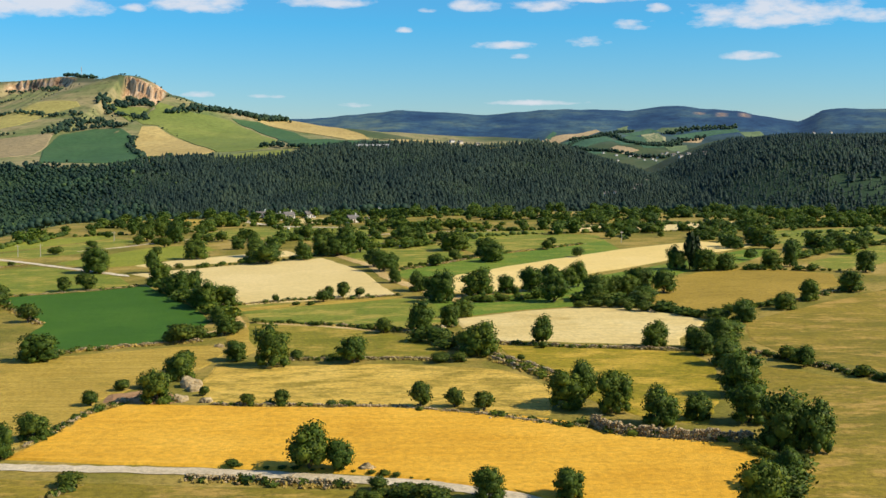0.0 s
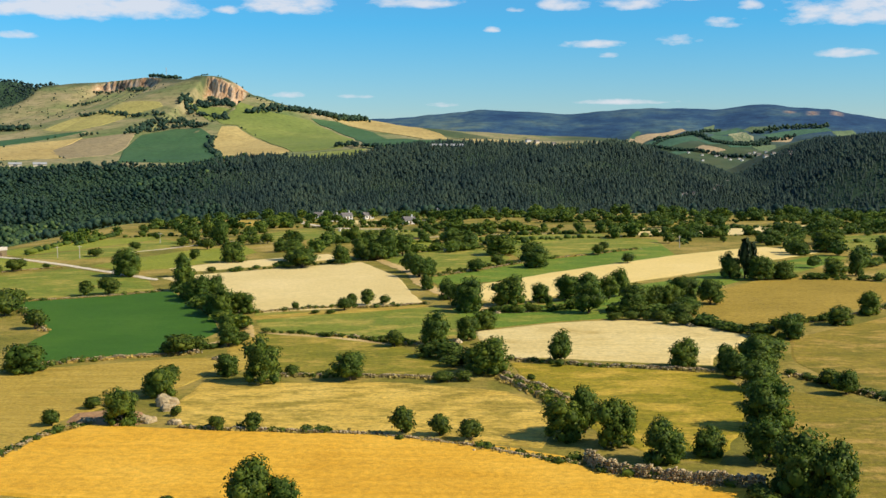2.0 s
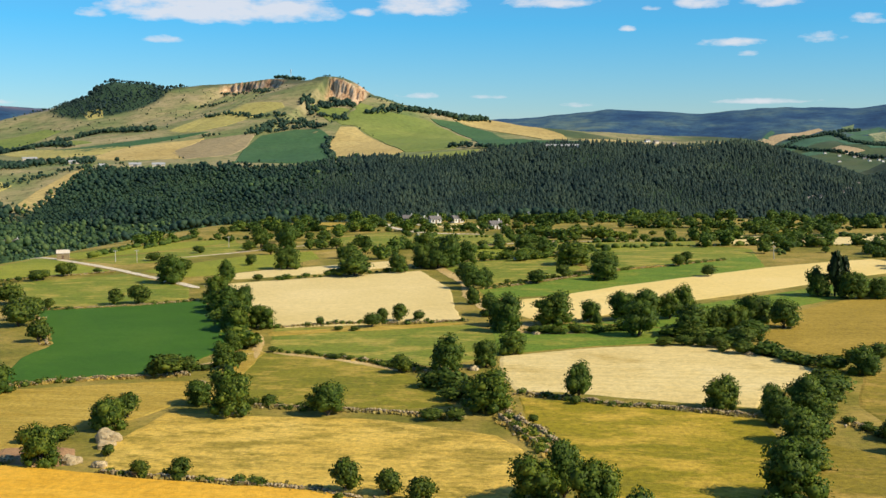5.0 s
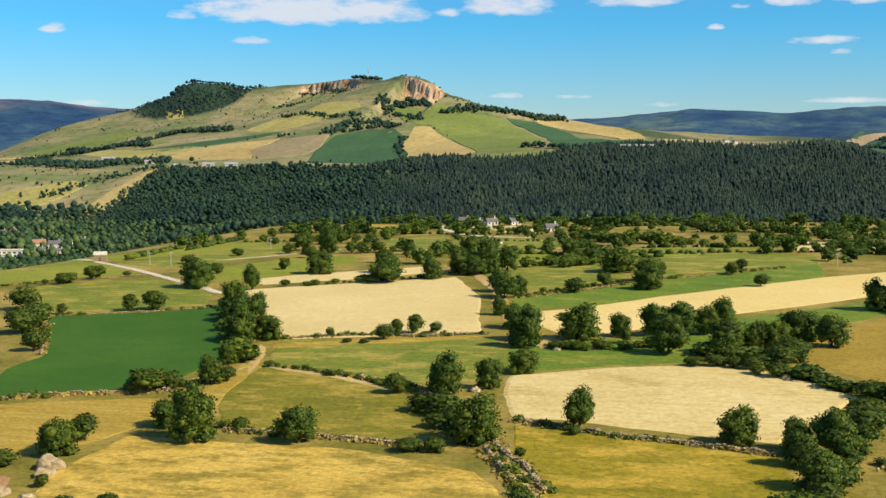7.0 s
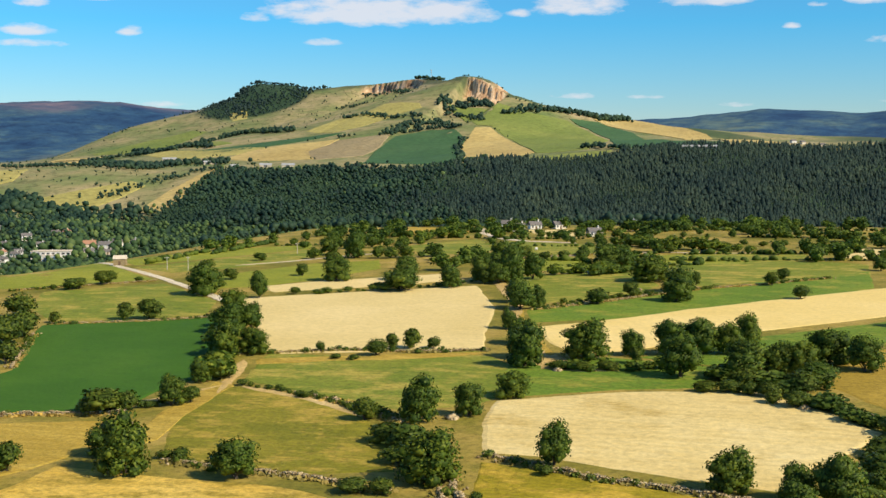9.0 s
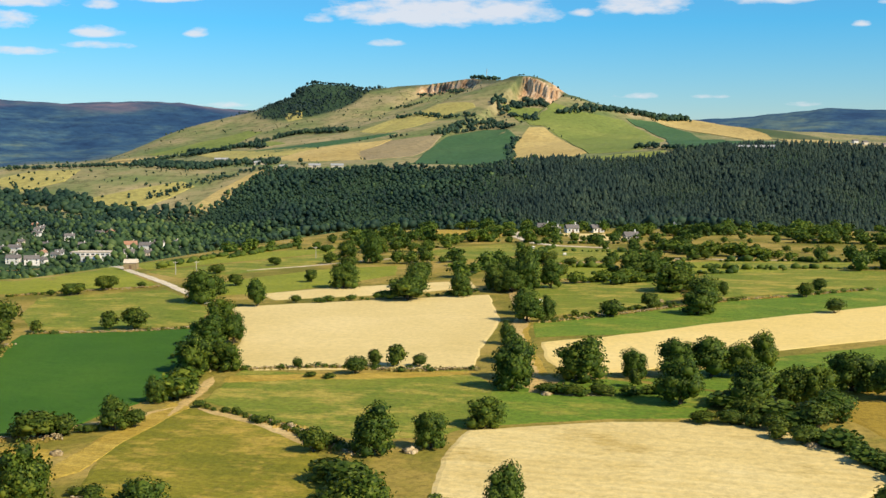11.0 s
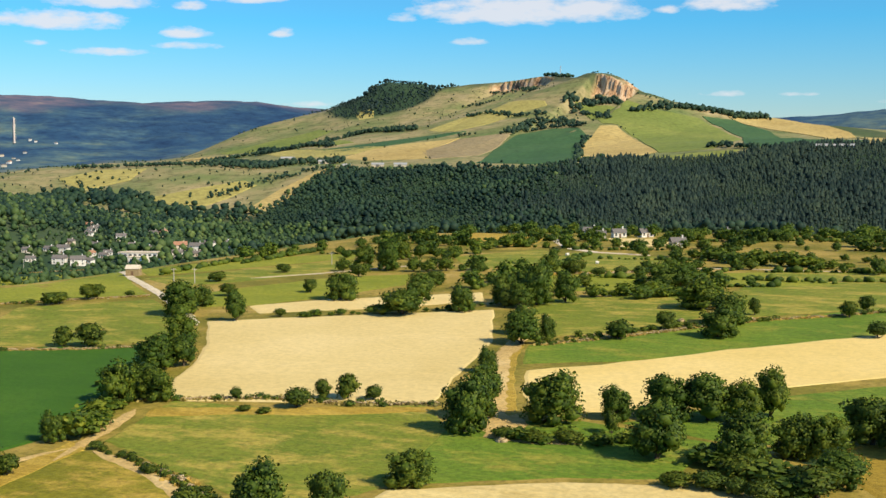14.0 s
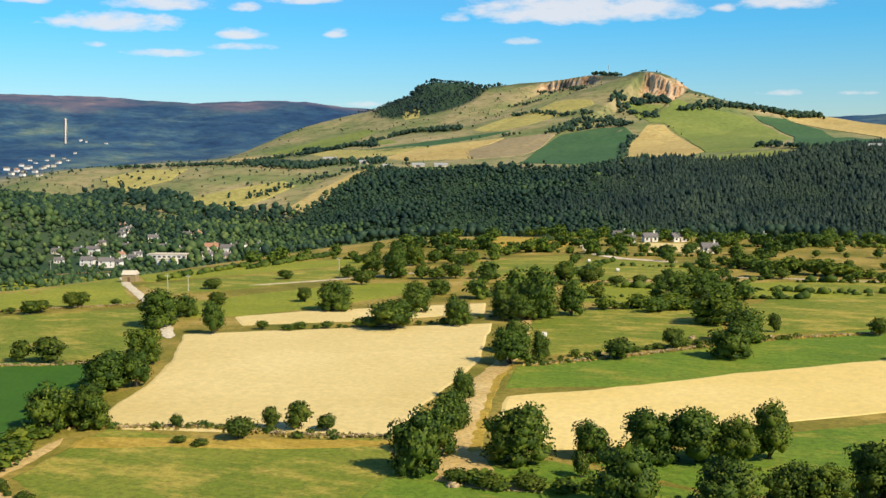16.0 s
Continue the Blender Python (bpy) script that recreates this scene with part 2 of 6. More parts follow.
ripe_wheat = crop("ripe_wheat", (0.60, 0.305, 0.02), (0.74, 0.405, 0.036), (0.83, 0.50, 0.07), 4, 0.42, 0.03, 0.8, rough=0.5)
dry_hay = crop("dry_hay", (0.54, 0.35, 0.055), (0.68, 0.46, 0.085), (0.78, 0.56, 0.14), -3, 0.45, 0.05, 1.0, worn=(0.32, 0.24, 0.036), worn_from=0.51)
tan_stubble = crop("tan_stubble", (0.34, 0.23, 0.03), (0.46, 0.31, 0.045), (0.58, 0.42, 0.09), 8, 0.65, 0.035, 1.2, worn=(0.30, 0.235, 0.035), worn_from=0.57)
pale_straw = crop("pale_straw", (0.64, 0.50, 0.205), (0.70, 0.555, 0.245), (0.76, 0.61, 0.29), 70, 0.18, 0.02, 0.7, 0.12, rough=0.3)
white_straw = crop("white_straw", (0.58, 0.43, 0.15), (0.72, 0.565, 0.235), (0.78, 0.645, 0.32), -12, 0.4, 0.03, 0.8, 0.18, worn=(0.50, 0.36, 0.11), worn_from=0.6, rough=0.45)
warm_straw = crop("warm_straw", (0.70, 0.53, 0.18), (0.76, 0.58, 0.215), (0.81, 0.635, 0.27), -22, 0.15, 0.02, 0.7, 0.12, rough=0.25)
dark_crop = crop("dark_crop", (0.032, 0.105, 0.008), (0.044, 0.130, 0.010), (0.072, 0.165, 0.015), 20, 0.3, 0.02, 1.2, 0.2, rough=0.5)
green_meadow = crop("green_meadow", (0.12, 0.185, 0.018), (0.175, 0.225, 0.024), (0.27, 0.27, 0.04), -10, 0.4, 0.035, 0.9, worn=(0.43, 0.35, 0.07), worn_from=0.53)
fresh_meadow = crop("fresh_meadow", (0.079, 0.168, 0.015), (0.122, 0.220, 0.021), (0.216, 0.278, 0.033), -20, 0.45, 0.03, 0.9, worn=(0.316, 0.307, 0.048), worn_from=0.56)
bright_meadow = crop("bright_meadow", (0.165, 0.215, 0.02), (0.255, 0.285, 0.03), (0.36, 0.35, 0.046), 0, 0.4, 0.03, 0.9)
olive_meadow = crop("olive_meadow", (0.18, 0.168, 0.010), (0.285, 0.235, 0.012), (0.40, 0.305, 0.026), 15, 0.4, 0.045, 0.9, worn=(0.54, 0.37, 0.05), worn_from=0.52)
tawny_meadow = crop("tawny_meadow", (0.135, 0.15, 0.012), (0.205, 0.195, 0.016), (0.31, 0.262, 0.03), 15, 0.4, 0.045, 0.9, worn=(0.46, 0.33, 0.06), worn_from=0.54)
olive_hay = crop("olive_hay", (0.274, 0.196, 0.026), (0.369, 0.257, 0.038), (0.475, 0.327, 0.060), 12, 0.4, 0.03, 1.0)
dry_meadow = crop("dry_meadow", (0.14, 0.135, 0.014), (0.235, 0.188, 0.02), (0.36, 0.262, 0.036), 25, 0.4, 0.045, 0.8, worn=(0.47, 0.31, 0.075), worn_from=0.53)
hill_green = crop("hill_green", (0.125, 0.192, 0.040), (0.188, 0.240, 0.055), (0.288, 0.312, 0.080), 30, 0.4, 0.006, 0.12, 0.8)
hill_dark = crop("hill_dark", (0.035, 0.10, 0.04), (0.05, 0.13, 0.05), (0.08, 0.16, 0.06), 30, 0.4, 0.006, 0.12, 0.8)
hill_tan = crop("hill_tan", (0.391, 0.287, 0.100), (0.506, 0.380, 0.140), (0.598, 0.471, 0.190), 30, 0.4, 0.006, 0.12, 0.8)
# fallow tan darkened and greyed, with cloud shadow put into the colour
hill_fallow_shaded = crop("hill_fallow_shaded", (0.24, 0.19, 0.10), (0.31, 0.25, 0.135), (0.38, 0.31, 0.17), 30, 0.5, 0.006, 0.12, 0.8)
hill_pale = crop("hill_pale", (0.288, 0.276, 0.083), (0.408, 0.360, 0.110), (0.528, 0.444, 0.154), 30, 0.4, 0.006, 0.12, 0.8)
# hill crops again for the far fields, muted and blued as painted haze
hazy_green = crop("hazy_green", (0.10, 0.165, 0.085), (0.145, 0.215, 0.105), (0.21, 0.265, 0.13), 30, 0.4, 0.006, 0.12, 0.8)
hazy_dark = crop("hazy_dark", (0.04, 0.11, 0.075), (0.058, 0.145, 0.088), (0.09, 0.18, 0.10), 30, 0.4, 0.006, 0.12, 0.8)
hazy_tan = crop("hazy_tan", (0.34, 0.25, 0.15), (0.44, 0.33, 0.19), (0.52, 0.41, 0.24), 30, 0.4, 0.006, 0.12, 0.8)
hazy_pale = crop("hazy_pale", (0.27, 0.28, 0.16), (0.37, 0.36, 0.20), (0.46, 0.43, 0.25), 30, 0.4, 0.006, 0.12, 0.8)
red_earth = crop("red_earth", (0.28, 0.15, 0.07), (0.40, 0.23, 0.11), (0.50, 0.32, 0.17), 0, 0.2, 0.15, 1.4, 0.15)
gravel = crop("gravel", (0.46, 0.38, 0.25), (0.60, 0.51, 0.35), (0.70, 0.61, 0.45), 0, 0.2, 0.1, 1.5, 0.08)
dirt = crop("dirt", (0.44, 0.30, 0.10), (0.58, 0.41, 0.16), (0.70, 0.53, 0.25), 0, 0.2, 0.08, 1.2, 0.12)
pale_road = crop("pale_road", (0.60, 0.51, 0.36), (0.70, 0.61, 0.45), (0.78, 0.69, 0.53), 0, 0.2, 0.1, 1.2, 0.05)


def ground_skin():
    """The land's cover: dry rough grass near by, scrub and turf on the slopes, dark woodland far off, bare rock where
    it is steep; the far ranges carry painted haze blue.
    """
    s = Shader("rough_grass")
    near = s.ramp(s.noise(0.035, 6, 0.65), [(0.3, (0.13, 0.135, 0.016)), (0.46, (0.23, 0.20, 0.032)), (0.58, (0.38, 0.28, 0.065)), (0.74, (0.50, 0.37, 0.13))])
    tufts = s.noise(0.8, 5, 0.75)
    near = s.mix(near, s.ramp(tufts, [(0.3, (0.4, 0.42, 0.4)), (0.55, (1, 1, 1)), (0.8, (1.3, 1.25, 1.15))]), 0.8, "MULTIPLY")
    turf = s.ramp(s.noise(0.007, 6, 0.65), [(0.32, (0.13, 0.19, 0.06)), (0.46, (0.205, 0.22, 0.09)), (0.56, (0.31, 0.27, 0.13)), (0.7, (0.41, 0.33, 0.185))])
    turf = s.mix(turf, s.ramp(s.noise(0.06, 4, 0.8), [(0.38, (0.35, 0.4, 0.35)), (0.5, (1, 1, 1))]), 0.7, "MULTIPLY")
    wood = s.ramp(s.noise(0.02, 6, 0.7), [(0.35, (0.024, 0.055, 0.028)), (0.6, (0.04, 0.080, 0.036)), (0.75, (0.08, 0.12, 0.05))])
    kinds = s.tree.nodes.new("ShaderNodeAttribute")
    kinds.attribute_name = "cover"
    parts = s.tree.nodes.new("ShaderNodeSeparateColor")
    s.link(kinds.outputs["Color"], parts.inputs[0])
    colour = s.mix(near, turf, parts.outputs[0])
    colour = s.mix(colour, wood, parts.outputs[1])
    # haze blue painted into the distant ranges' fir cover, gap pastures and purple heath tops
    hazy_woods = s.ramp(s.noise(0.0026, 8, 0.72, (1.1, 1.1, 5)), [(0.36, (0.011, 0.042, 0.110)), (0.47, (0.020, 0.066, 0.140)), (0.55, (0.044, 0.102, 0.155)), (0.62, (0.09, 0.15, 0.155)), (0.72, (0.18, 0.22, 0.17))])
    hazy_woods = s.mix(hazy_woods, s.ramp(s.noise(0.028, 5, 0.8), [(0.36, (0.55, 0.6, 0.68)), (0.5, (1, 1, 1)), (0.68, (1.4, 1.35, 1.2))]), 0.8, "MULTIPLY")
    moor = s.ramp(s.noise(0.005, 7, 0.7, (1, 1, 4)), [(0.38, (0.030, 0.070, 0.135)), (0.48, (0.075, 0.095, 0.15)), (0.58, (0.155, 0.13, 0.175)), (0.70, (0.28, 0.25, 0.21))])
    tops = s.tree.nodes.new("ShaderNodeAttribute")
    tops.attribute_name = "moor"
    colour = s.mix(colour, s.mix(hazy_woods, moor, tops.outputs["Fac"]), kinds.outputs["Alpha"])
    rock = s.ramp(s.noise(0.085, 7, 0.78, (1, 0.4, 0.24)), [(0.36, (0.09, 0.06, 0.04)), (0.45, (0.40, 0.23, 0.12)), (0.55, (0.68, 0.47, 0.29)), (0.68, (0.82, 0.69, 0.52))])
    colour = s.mix(colour, rock, parts.outputs[2])
    return s.done(colour, tufts, 0.3, 0.5)


land = ground_skin()


def leaf_material(name, dark, mid, light):
    s = Shader(name, 0.6)
    each = s.tree.nodes.new("ShaderNodeNewGeometry").outputs["Random Per Island"]
    whole = s.tree.nodes.new("ShaderNodeObjectInfo").outputs["Random"]
    c = s.ramp(each, [(0.0, dark), (0.55, mid), (1.0, light)])
    c = s.mix(c, s.ramp(whole, [(0.0, (0.75, 0.85, 0.8)), (0.5, (1, 1, 1)), (1.0, (1.25, 1.12, 0.85))]), 0.8, "MULTIPLY")
    stand = s.ramp(s.noise(0.012, 6, 0.7), [(0.34, (0.48, 0.60, 0.72)), (0.5, (1, 1, 1)), (0.66, (1.6, 1.4, 1.1))])
    c = s.mix(c, stand, 0.85, "MULTIPLY")
    s.done(c)
    thin = s.tree.nodes.new("ShaderNodeBsdfTranslucent")
    s.link(c, thin.inputs[0])
    blend = s.tree.nodes.new("ShaderNodeMixShader")
    blend.inputs[0].default_value = 0.3
    s.link(s.main.outputs[0], blend.inputs[1])
    s.link(thin.outputs[0], blend.inputs[2])
    s.link(blend.outputs[0], s.tree.nodes["Material Output"].inputs[0])
    return s.material


oak_leaf = leaf_material("oak_leaf", (0.034, 0.072, 0.012), (0.082, 0.140, 0.018), (0.172, 0.226, 0.030))
bush_leaf = leaf_material("bush_leaf", (0.034, 0.066, 0.011), (0.084, 0.134, 0.018), (0.176, 0.214, 0.030))
cypress_leaf = leaf_material("cypress_leaf", (0.010, 0.026, 0.010), (0.018, 0.042, 0.014), (0.035, 0.065, 0.020))
# pine greens shifted bluer and paler to stand in for haze
hazy_pine_leaf = leaf_material("hazy_pine_leaf", (0.018, 0.042, 0.043), (0.030, 0.061, 0.057), (0.048, 0.084, 0.070))
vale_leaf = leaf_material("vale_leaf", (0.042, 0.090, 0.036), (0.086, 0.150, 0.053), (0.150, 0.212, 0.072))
# broadleaf greens with haze blue mixed into the leaf colour
hazy_wood_leaf = leaf_material("hazy_wood_leaf", (0.020, 0.051, 0.037), (0.034, 0.076, 0.050), (0.056, 0.105, 0.058))


def plain(name, dark, light, scale=1.0, rough=0.85, depth=0.05):
    s = Shader(name, rough)
    n = s.noise(scale, 5, 0.7)
    return s.done(s.ramp(n, [(0.3, dark), (0.7, light)]), n, depth)


dry_tuft = leaf_material("dry_tuft", (0.20, 0.16, 0.04), (0.34, 0.26, 0.07), (0.50, 0.38, 0.12))
bark = plain("bark", (0.05, 0.04, 0.03), (0.14, 0.11, 0.08), 3.0)


def stone_material():
    s = Shader("field_stone", 0.9)
    each = s.tree.nodes.new("ShaderNodeNewGeometry").outputs["Random Per Island"]
    c = s.ramp(each, [(0.0, (0.25, 0.185, 0.09)), (0.5, (0.42, 0.32, 0.18)), (1.0, (0.62, 0.50, 0.31))])
    n = s.noise(2.5, 5, 0.7)
    return s.done(s.mix(c, s.ramp(n, [(0.35, (0.5, 0.5, 0.45)), (0.65, (1.1, 1.1, 1.1))]), 0.7, "MULTIPLY"), n, 0.05)


stone = stone_material()
white_render = plain("white_render", (0.70, 0.67, 0.60), (0.84, 0.82, 0.77), 0.6, 0.8, 0.02)
cream_render = plain("cream_render", (0.55, 0.47, 0.36), (0.70, 0.62, 0.50), 0.6, 0.85, 0.02)
slate = plain("slate", (0.11, 0.105, 0.105), (0.23, 0.21, 0.195), 2.0, 0.7, 0.04)
roof_tile = plain("roof_tile", (0.30, 0.15, 0.09), (0.46, 0.26, 0.17), 2.0, 0.8, 0.05)
sheet_metal = plain("sheet_metal", (0.30, 0.31, 0.32), (0.45, 0.46, 0.46), 0.3, 0.5, 0.02)
dark_glass = plain("dark_glass", (0.03, 0.035, 0.045), (0.06, 0.07, 0.08), 1.0, 0.15, 0.0)
door_wood = plain("door_wood", (0.12, 0.07, 0.04), (0.2, 0.13, 0.08), 3.0, 0.6, 0.02)
pole_wood = plain("pole_wood", (0.42, 0.38, 0.32), (0.60, 0.56, 0.50), 4.0, 0.8, 0.02)
galvanised = plain("galvanised", (0.45, 0.46, 0.47), (0.62, 0.63, 0.64), 2.0, 0.5, 0.01)
bale_wrap = plain("bale_wrap", (0.66, 0.64, 0.58), (0.82, 0.80, 0.75), 2.0, 0.5, 0.03)

# ---- builders ----
def part(name, bm, material, parent, label=""):
    mesh = bpy.data.meshes.new(name)
    bm.to_mesh(mesh)
    bm.free()
    return mesh_part(name, mesh, material, parent, label)


def mesh_part(name, mesh, material, parent, label=""):
    if not mesh.materials:
        mesh.materials.append(material)
    ob = new(name, mesh)
    ob.parent = parent
    return tagged(ob, label)


def arrays_mesh(name, verts, faces):
    mesh = bpy.data.meshes.new(name)
    verts, faces = np.asarray(verts, np.float32), np.asarray(faces, np.int32)
    mesh.vertices.add(len(verts))
    mesh.vertices.foreach_set("co", verts.ravel())
    n, k = faces.shape
    mesh.loops.add(n * k)
    mesh.loops.foreach_set("vertex_index", faces.ravel())
    mesh.polygons.add(n)
    mesh.polygons.foreach_set("loop_start", np.arange(0, n * k, k, dtype=np.int32))
    mesh.update(calc_edges=True)
    return mesh


def level(x, y):
    return float(height(x, y))


def along(points, step):
    """Points every step metres along a line of corners."""
    out = []
    for (ax, ay), (bx, by) in zip(points, points[1:]):
        n = max(1, round(math.hypot(bx - ax, by - ay) / step))
        out += [(ax + (bx - ax) * i / n, ay + (by - ay) * i / n) for i in range(n)]
    return out + [tuple(points[-1])]


from mathutils.geometry import delaunay_2d_cdt


def inside(points, corners):
    x, y = points[:, 0], points[:, 1]
    hit = np.zeros(len(points), bool)
    for (ax, ay), (bx, by) in zip(corners, corners[1:] + corners[:1]):
        cross = (ay > y) != (by > y)
        hit ^= cross & (x < (bx - ax) * (y - ay) / ((by - ay) or 1e-9) + ax)
    return hit


PLOTS = []


def field(name, corners, material, label, lift=0.25, step=None, kind="structure"):
    """A crop or meadow: a sheet that follows the ground, lift metres thick, with an edge that wavers a little."""
    PLOTS.append([(0.12 * sum(c[0] for c in corners) / len(corners) + 0.88 * x, 0.12 * sum(c[1] for c in corners) / len(corners) + 0.88 * y) for x, y in corners])
    rng = np.random.default_rng(len(label) + int(abs(corners[0][0])))
    size = max(max(c[i] for c in corners) - min(c[i] for c in corners) for i in (0, 1))
    step = step or max(2.5, size / 26)
    rim = along(list(corners) + [corners[0]], step)[:-1]
    wobble = min(0.22, step * 0.06)
    rim = [(x + rng.normal(0, wobble), y + rng.normal(0, wobble)) for x, y in rim]
    lo, hi = np.min(rim, axis=0), np.max(rim, axis=0)
    gx, gy = np.meshgrid(np.arange(lo[0], hi[0], step), np.arange(lo[1], hi[1], step))
    grid = np.stack([gx.ravel(), gy.ravel()], 1) + rng.uniform(-0.2, 0.2, (gx.size, 2)) * step
    grid = grid[inside(grid, rim)]
    n = len(rim)
    verts, _, faces, *_ = delaunay_2d_cdt([Vector(p) for p in rim] + [Vector(p) for p in grid], [], [list(range(n))], 1, 1e-4)
    pts = np.array([(v.x, v.y) for v in verts])
    top = height(pts[:, 0], pts[:, 1]) + lift
    bm = bmesh.new()
    vs = [bm.verts.new((p[0], p[1], z)) for p, z in zip(pts, top)]
    for f in faces:
        bm.faces.new([vs[i] for i in f])
    middle = pts.mean(axis=0)
    border = [e for e in bm.edges if e.is_boundary]
    for v in bmesh.ops.extrude_edge_only(bm, edges=border)["geom"]:
        if isinstance(v, bmesh.types.BMVert):
            out = Vector((v.co.x - middle[0], v.co.y - middle[1], 0)).normalized()
            v.co += out * (0.8 + 2.5 * lift)
            v.co.z = level(v.co.x, v.co.y) - 0.06
    bmesh.ops.recalc_face_normals(bm, faces=bm.faces)
    if sum(f.normal.z for f in bm.faces) < 0:
        bmesh.ops.reverse_faces(bm, faces=bm.faces)
    return tagged(part(name, bm, material, None, label), category=name.replace("_", " "), kind=kind)


def track(corners, width, material, name, label):
    rng = random.Random(len(label))
    line = along(corners, 2.0)
    bm = bmesh.new()
    rows = []
    for i, (x, y) in enumerate(line):
        ax, ay = line[max(0, i - 1)]
        bx, by = line[min(len(line) - 1, i + 1)]
        d = math.hypot(bx - ax, by - ay) or 1
        nx, ny = -(by - ay) / d, (bx - ax) / d
        row = []
        for s in (-0.5, -0.25, 0, 0.25, 0.5):
            w = width * s * (1 + rng.uniform(-0.2, 0.2)) * min(1.0, 0.25 + 0.3 * min(i, len(line) - 1 - i))
            px, py = x + nx * w, y + ny * w
            # two wheel ruts, a raised middle, edges that run into the soil
            rise = {0: 0.21, 0.25: 0.17, -0.25: 0.17}.get(s, 0.10)
            row.append(bm.verts.new((px, py, level(px, py) + rise)))
        rows.append(row)
    for a, b in zip(rows, rows[1:]):
        for i in range(4):
            bm.faces.new((a[i + 1], a[i], b[i], b[i + 1]))
    bmesh.ops.recalc_face_normals(bm, faces=bm.faces)
    if sum(f.normal.z for f in bm.faces) < 0:
        bmesh.ops.reverse_faces(bm, faces=bm.faces)
    return tagged(part(name, bm, material, None, label), category="road", kind="structure")


ROCK = np.array([(x, y, z) for z in (-1, 1) for y in (-1, 1) for x in (-1, 1)], float)
ROCK_FACES = np.array([(0, 2, 3, 1), (4, 5, 7, 6), (0, 1, 5, 4), (2, 6, 7, 3), (0, 4, 6, 2), (1, 3, 7, 5)])


def rubble(places, sizes, rng):
    """Many rough blocks as one set of corners and faces."""
    n = len(places)
    v = np.repeat(ROCK[None], n, 0) * (1 + rng.uniform(-0.35, 0.25, (n, 8, 3)))
    v *= sizes[:, None, :] * 0.5
    a = rng.uniform(0, math.pi, n)
    c, s = np.cos(a), np.sin(a)
    x, y = v[:, :, 0] * c[:, None] - v[:, :, 1] * s[:, None], v[:, :, 0] * s[:, None] + v[:, :, 1] * c[:, None]
    v = np.stack([x, y, v[:, :, 2]], 2) + np.asarray(places)[:, None, :]
    f = ROCK_FACES[None] + (np.arange(n) * 8)[:, None, None]
    return v.reshape(-1, 3), f.reshape(-1, 4)


def verge(line, tall, rng):
    """Unmown dry grass and low growth at the foot of a wall."""
    n = len(line) * 5
    side = rng.choice([-1, 1], n) * (0.5 + 0.5 * tall)
    spot = line[rng.integers(len(line), size=n)] + rng.normal(0, 0.55, (n, 2)) + side[:, None] * np.array([0.25, 0.5])
    z = height(spot[:, 0], spot[:, 1])
    size = rng.uniform(0.25, 0.7, n)
    c = np.stack([spot[:, 0], spot[:, 1], z + size * 0.25], 1)
    v, f = leaf_cards(np.repeat(c, 2, 0) + rng.normal(0, 0.12, (2 * n, 3)), np.tile([0.3, -0.5, 0.8], (2 * n, 1)), 0.62, rng)
    ob = mesh_part("grass_verge", arrays_mesh("grass_verge", v, f), dry_tuft, None, "dry uncut grass at the foot of a wall")
    tagged(ob, category="grass", group="grass verges", kind="stuff")


def bramble(line, tall, rng):
    """Low thorny growth that climbs a wall in broken clumps."""
    V, F, count = [], [], 0
    for i in range(0, len(line), 4):
        if math.sin(i * 0.047 + line[0][0]) + rng.normal(0, 0.6) < 0.0:
            continue
        size = rng.uniform(0.45, 1.15) * (0.7 + 0.3 * tall)
        x, y = line[i] + rng.normal(0, 0.5 + 0.3 * tall, 2)
        c = np.array([x, y, level(x, y) + size * 0.45])
        core = BALL_V * (1 + rng.uniform(-0.3, 0.2, (12, 1))) * size * np.array([1.1, 1.1, 0.7]) + c
        d = rng.normal(0, 1, (34, 3))
        d[:, 2] = np.abs(d[:, 2])
        d /= np.linalg.norm(d, axis=1)[:, None]
        v, f = leaf_cards(c + d * size * np.array([1.25, 1.25, 0.85]), d, 0.38, rng)
        V += [core, v]
        F += [tuple(p) for p in (BALL_F + count).tolist()] + [tuple(p) for p in (f + count + 12).tolist()]
        count += 12 + len(v)
    if V:
        mesh = bpy.data.meshes.new("bramble")
        mesh.from_pydata(np.concatenate(V).tolist(), [], F)
        tagged(mesh_part("bramble", mesh, bush_leaf, None, "green bramble growing over a dry stone wall"), category="bramble", group="brambles", kind="stuff")


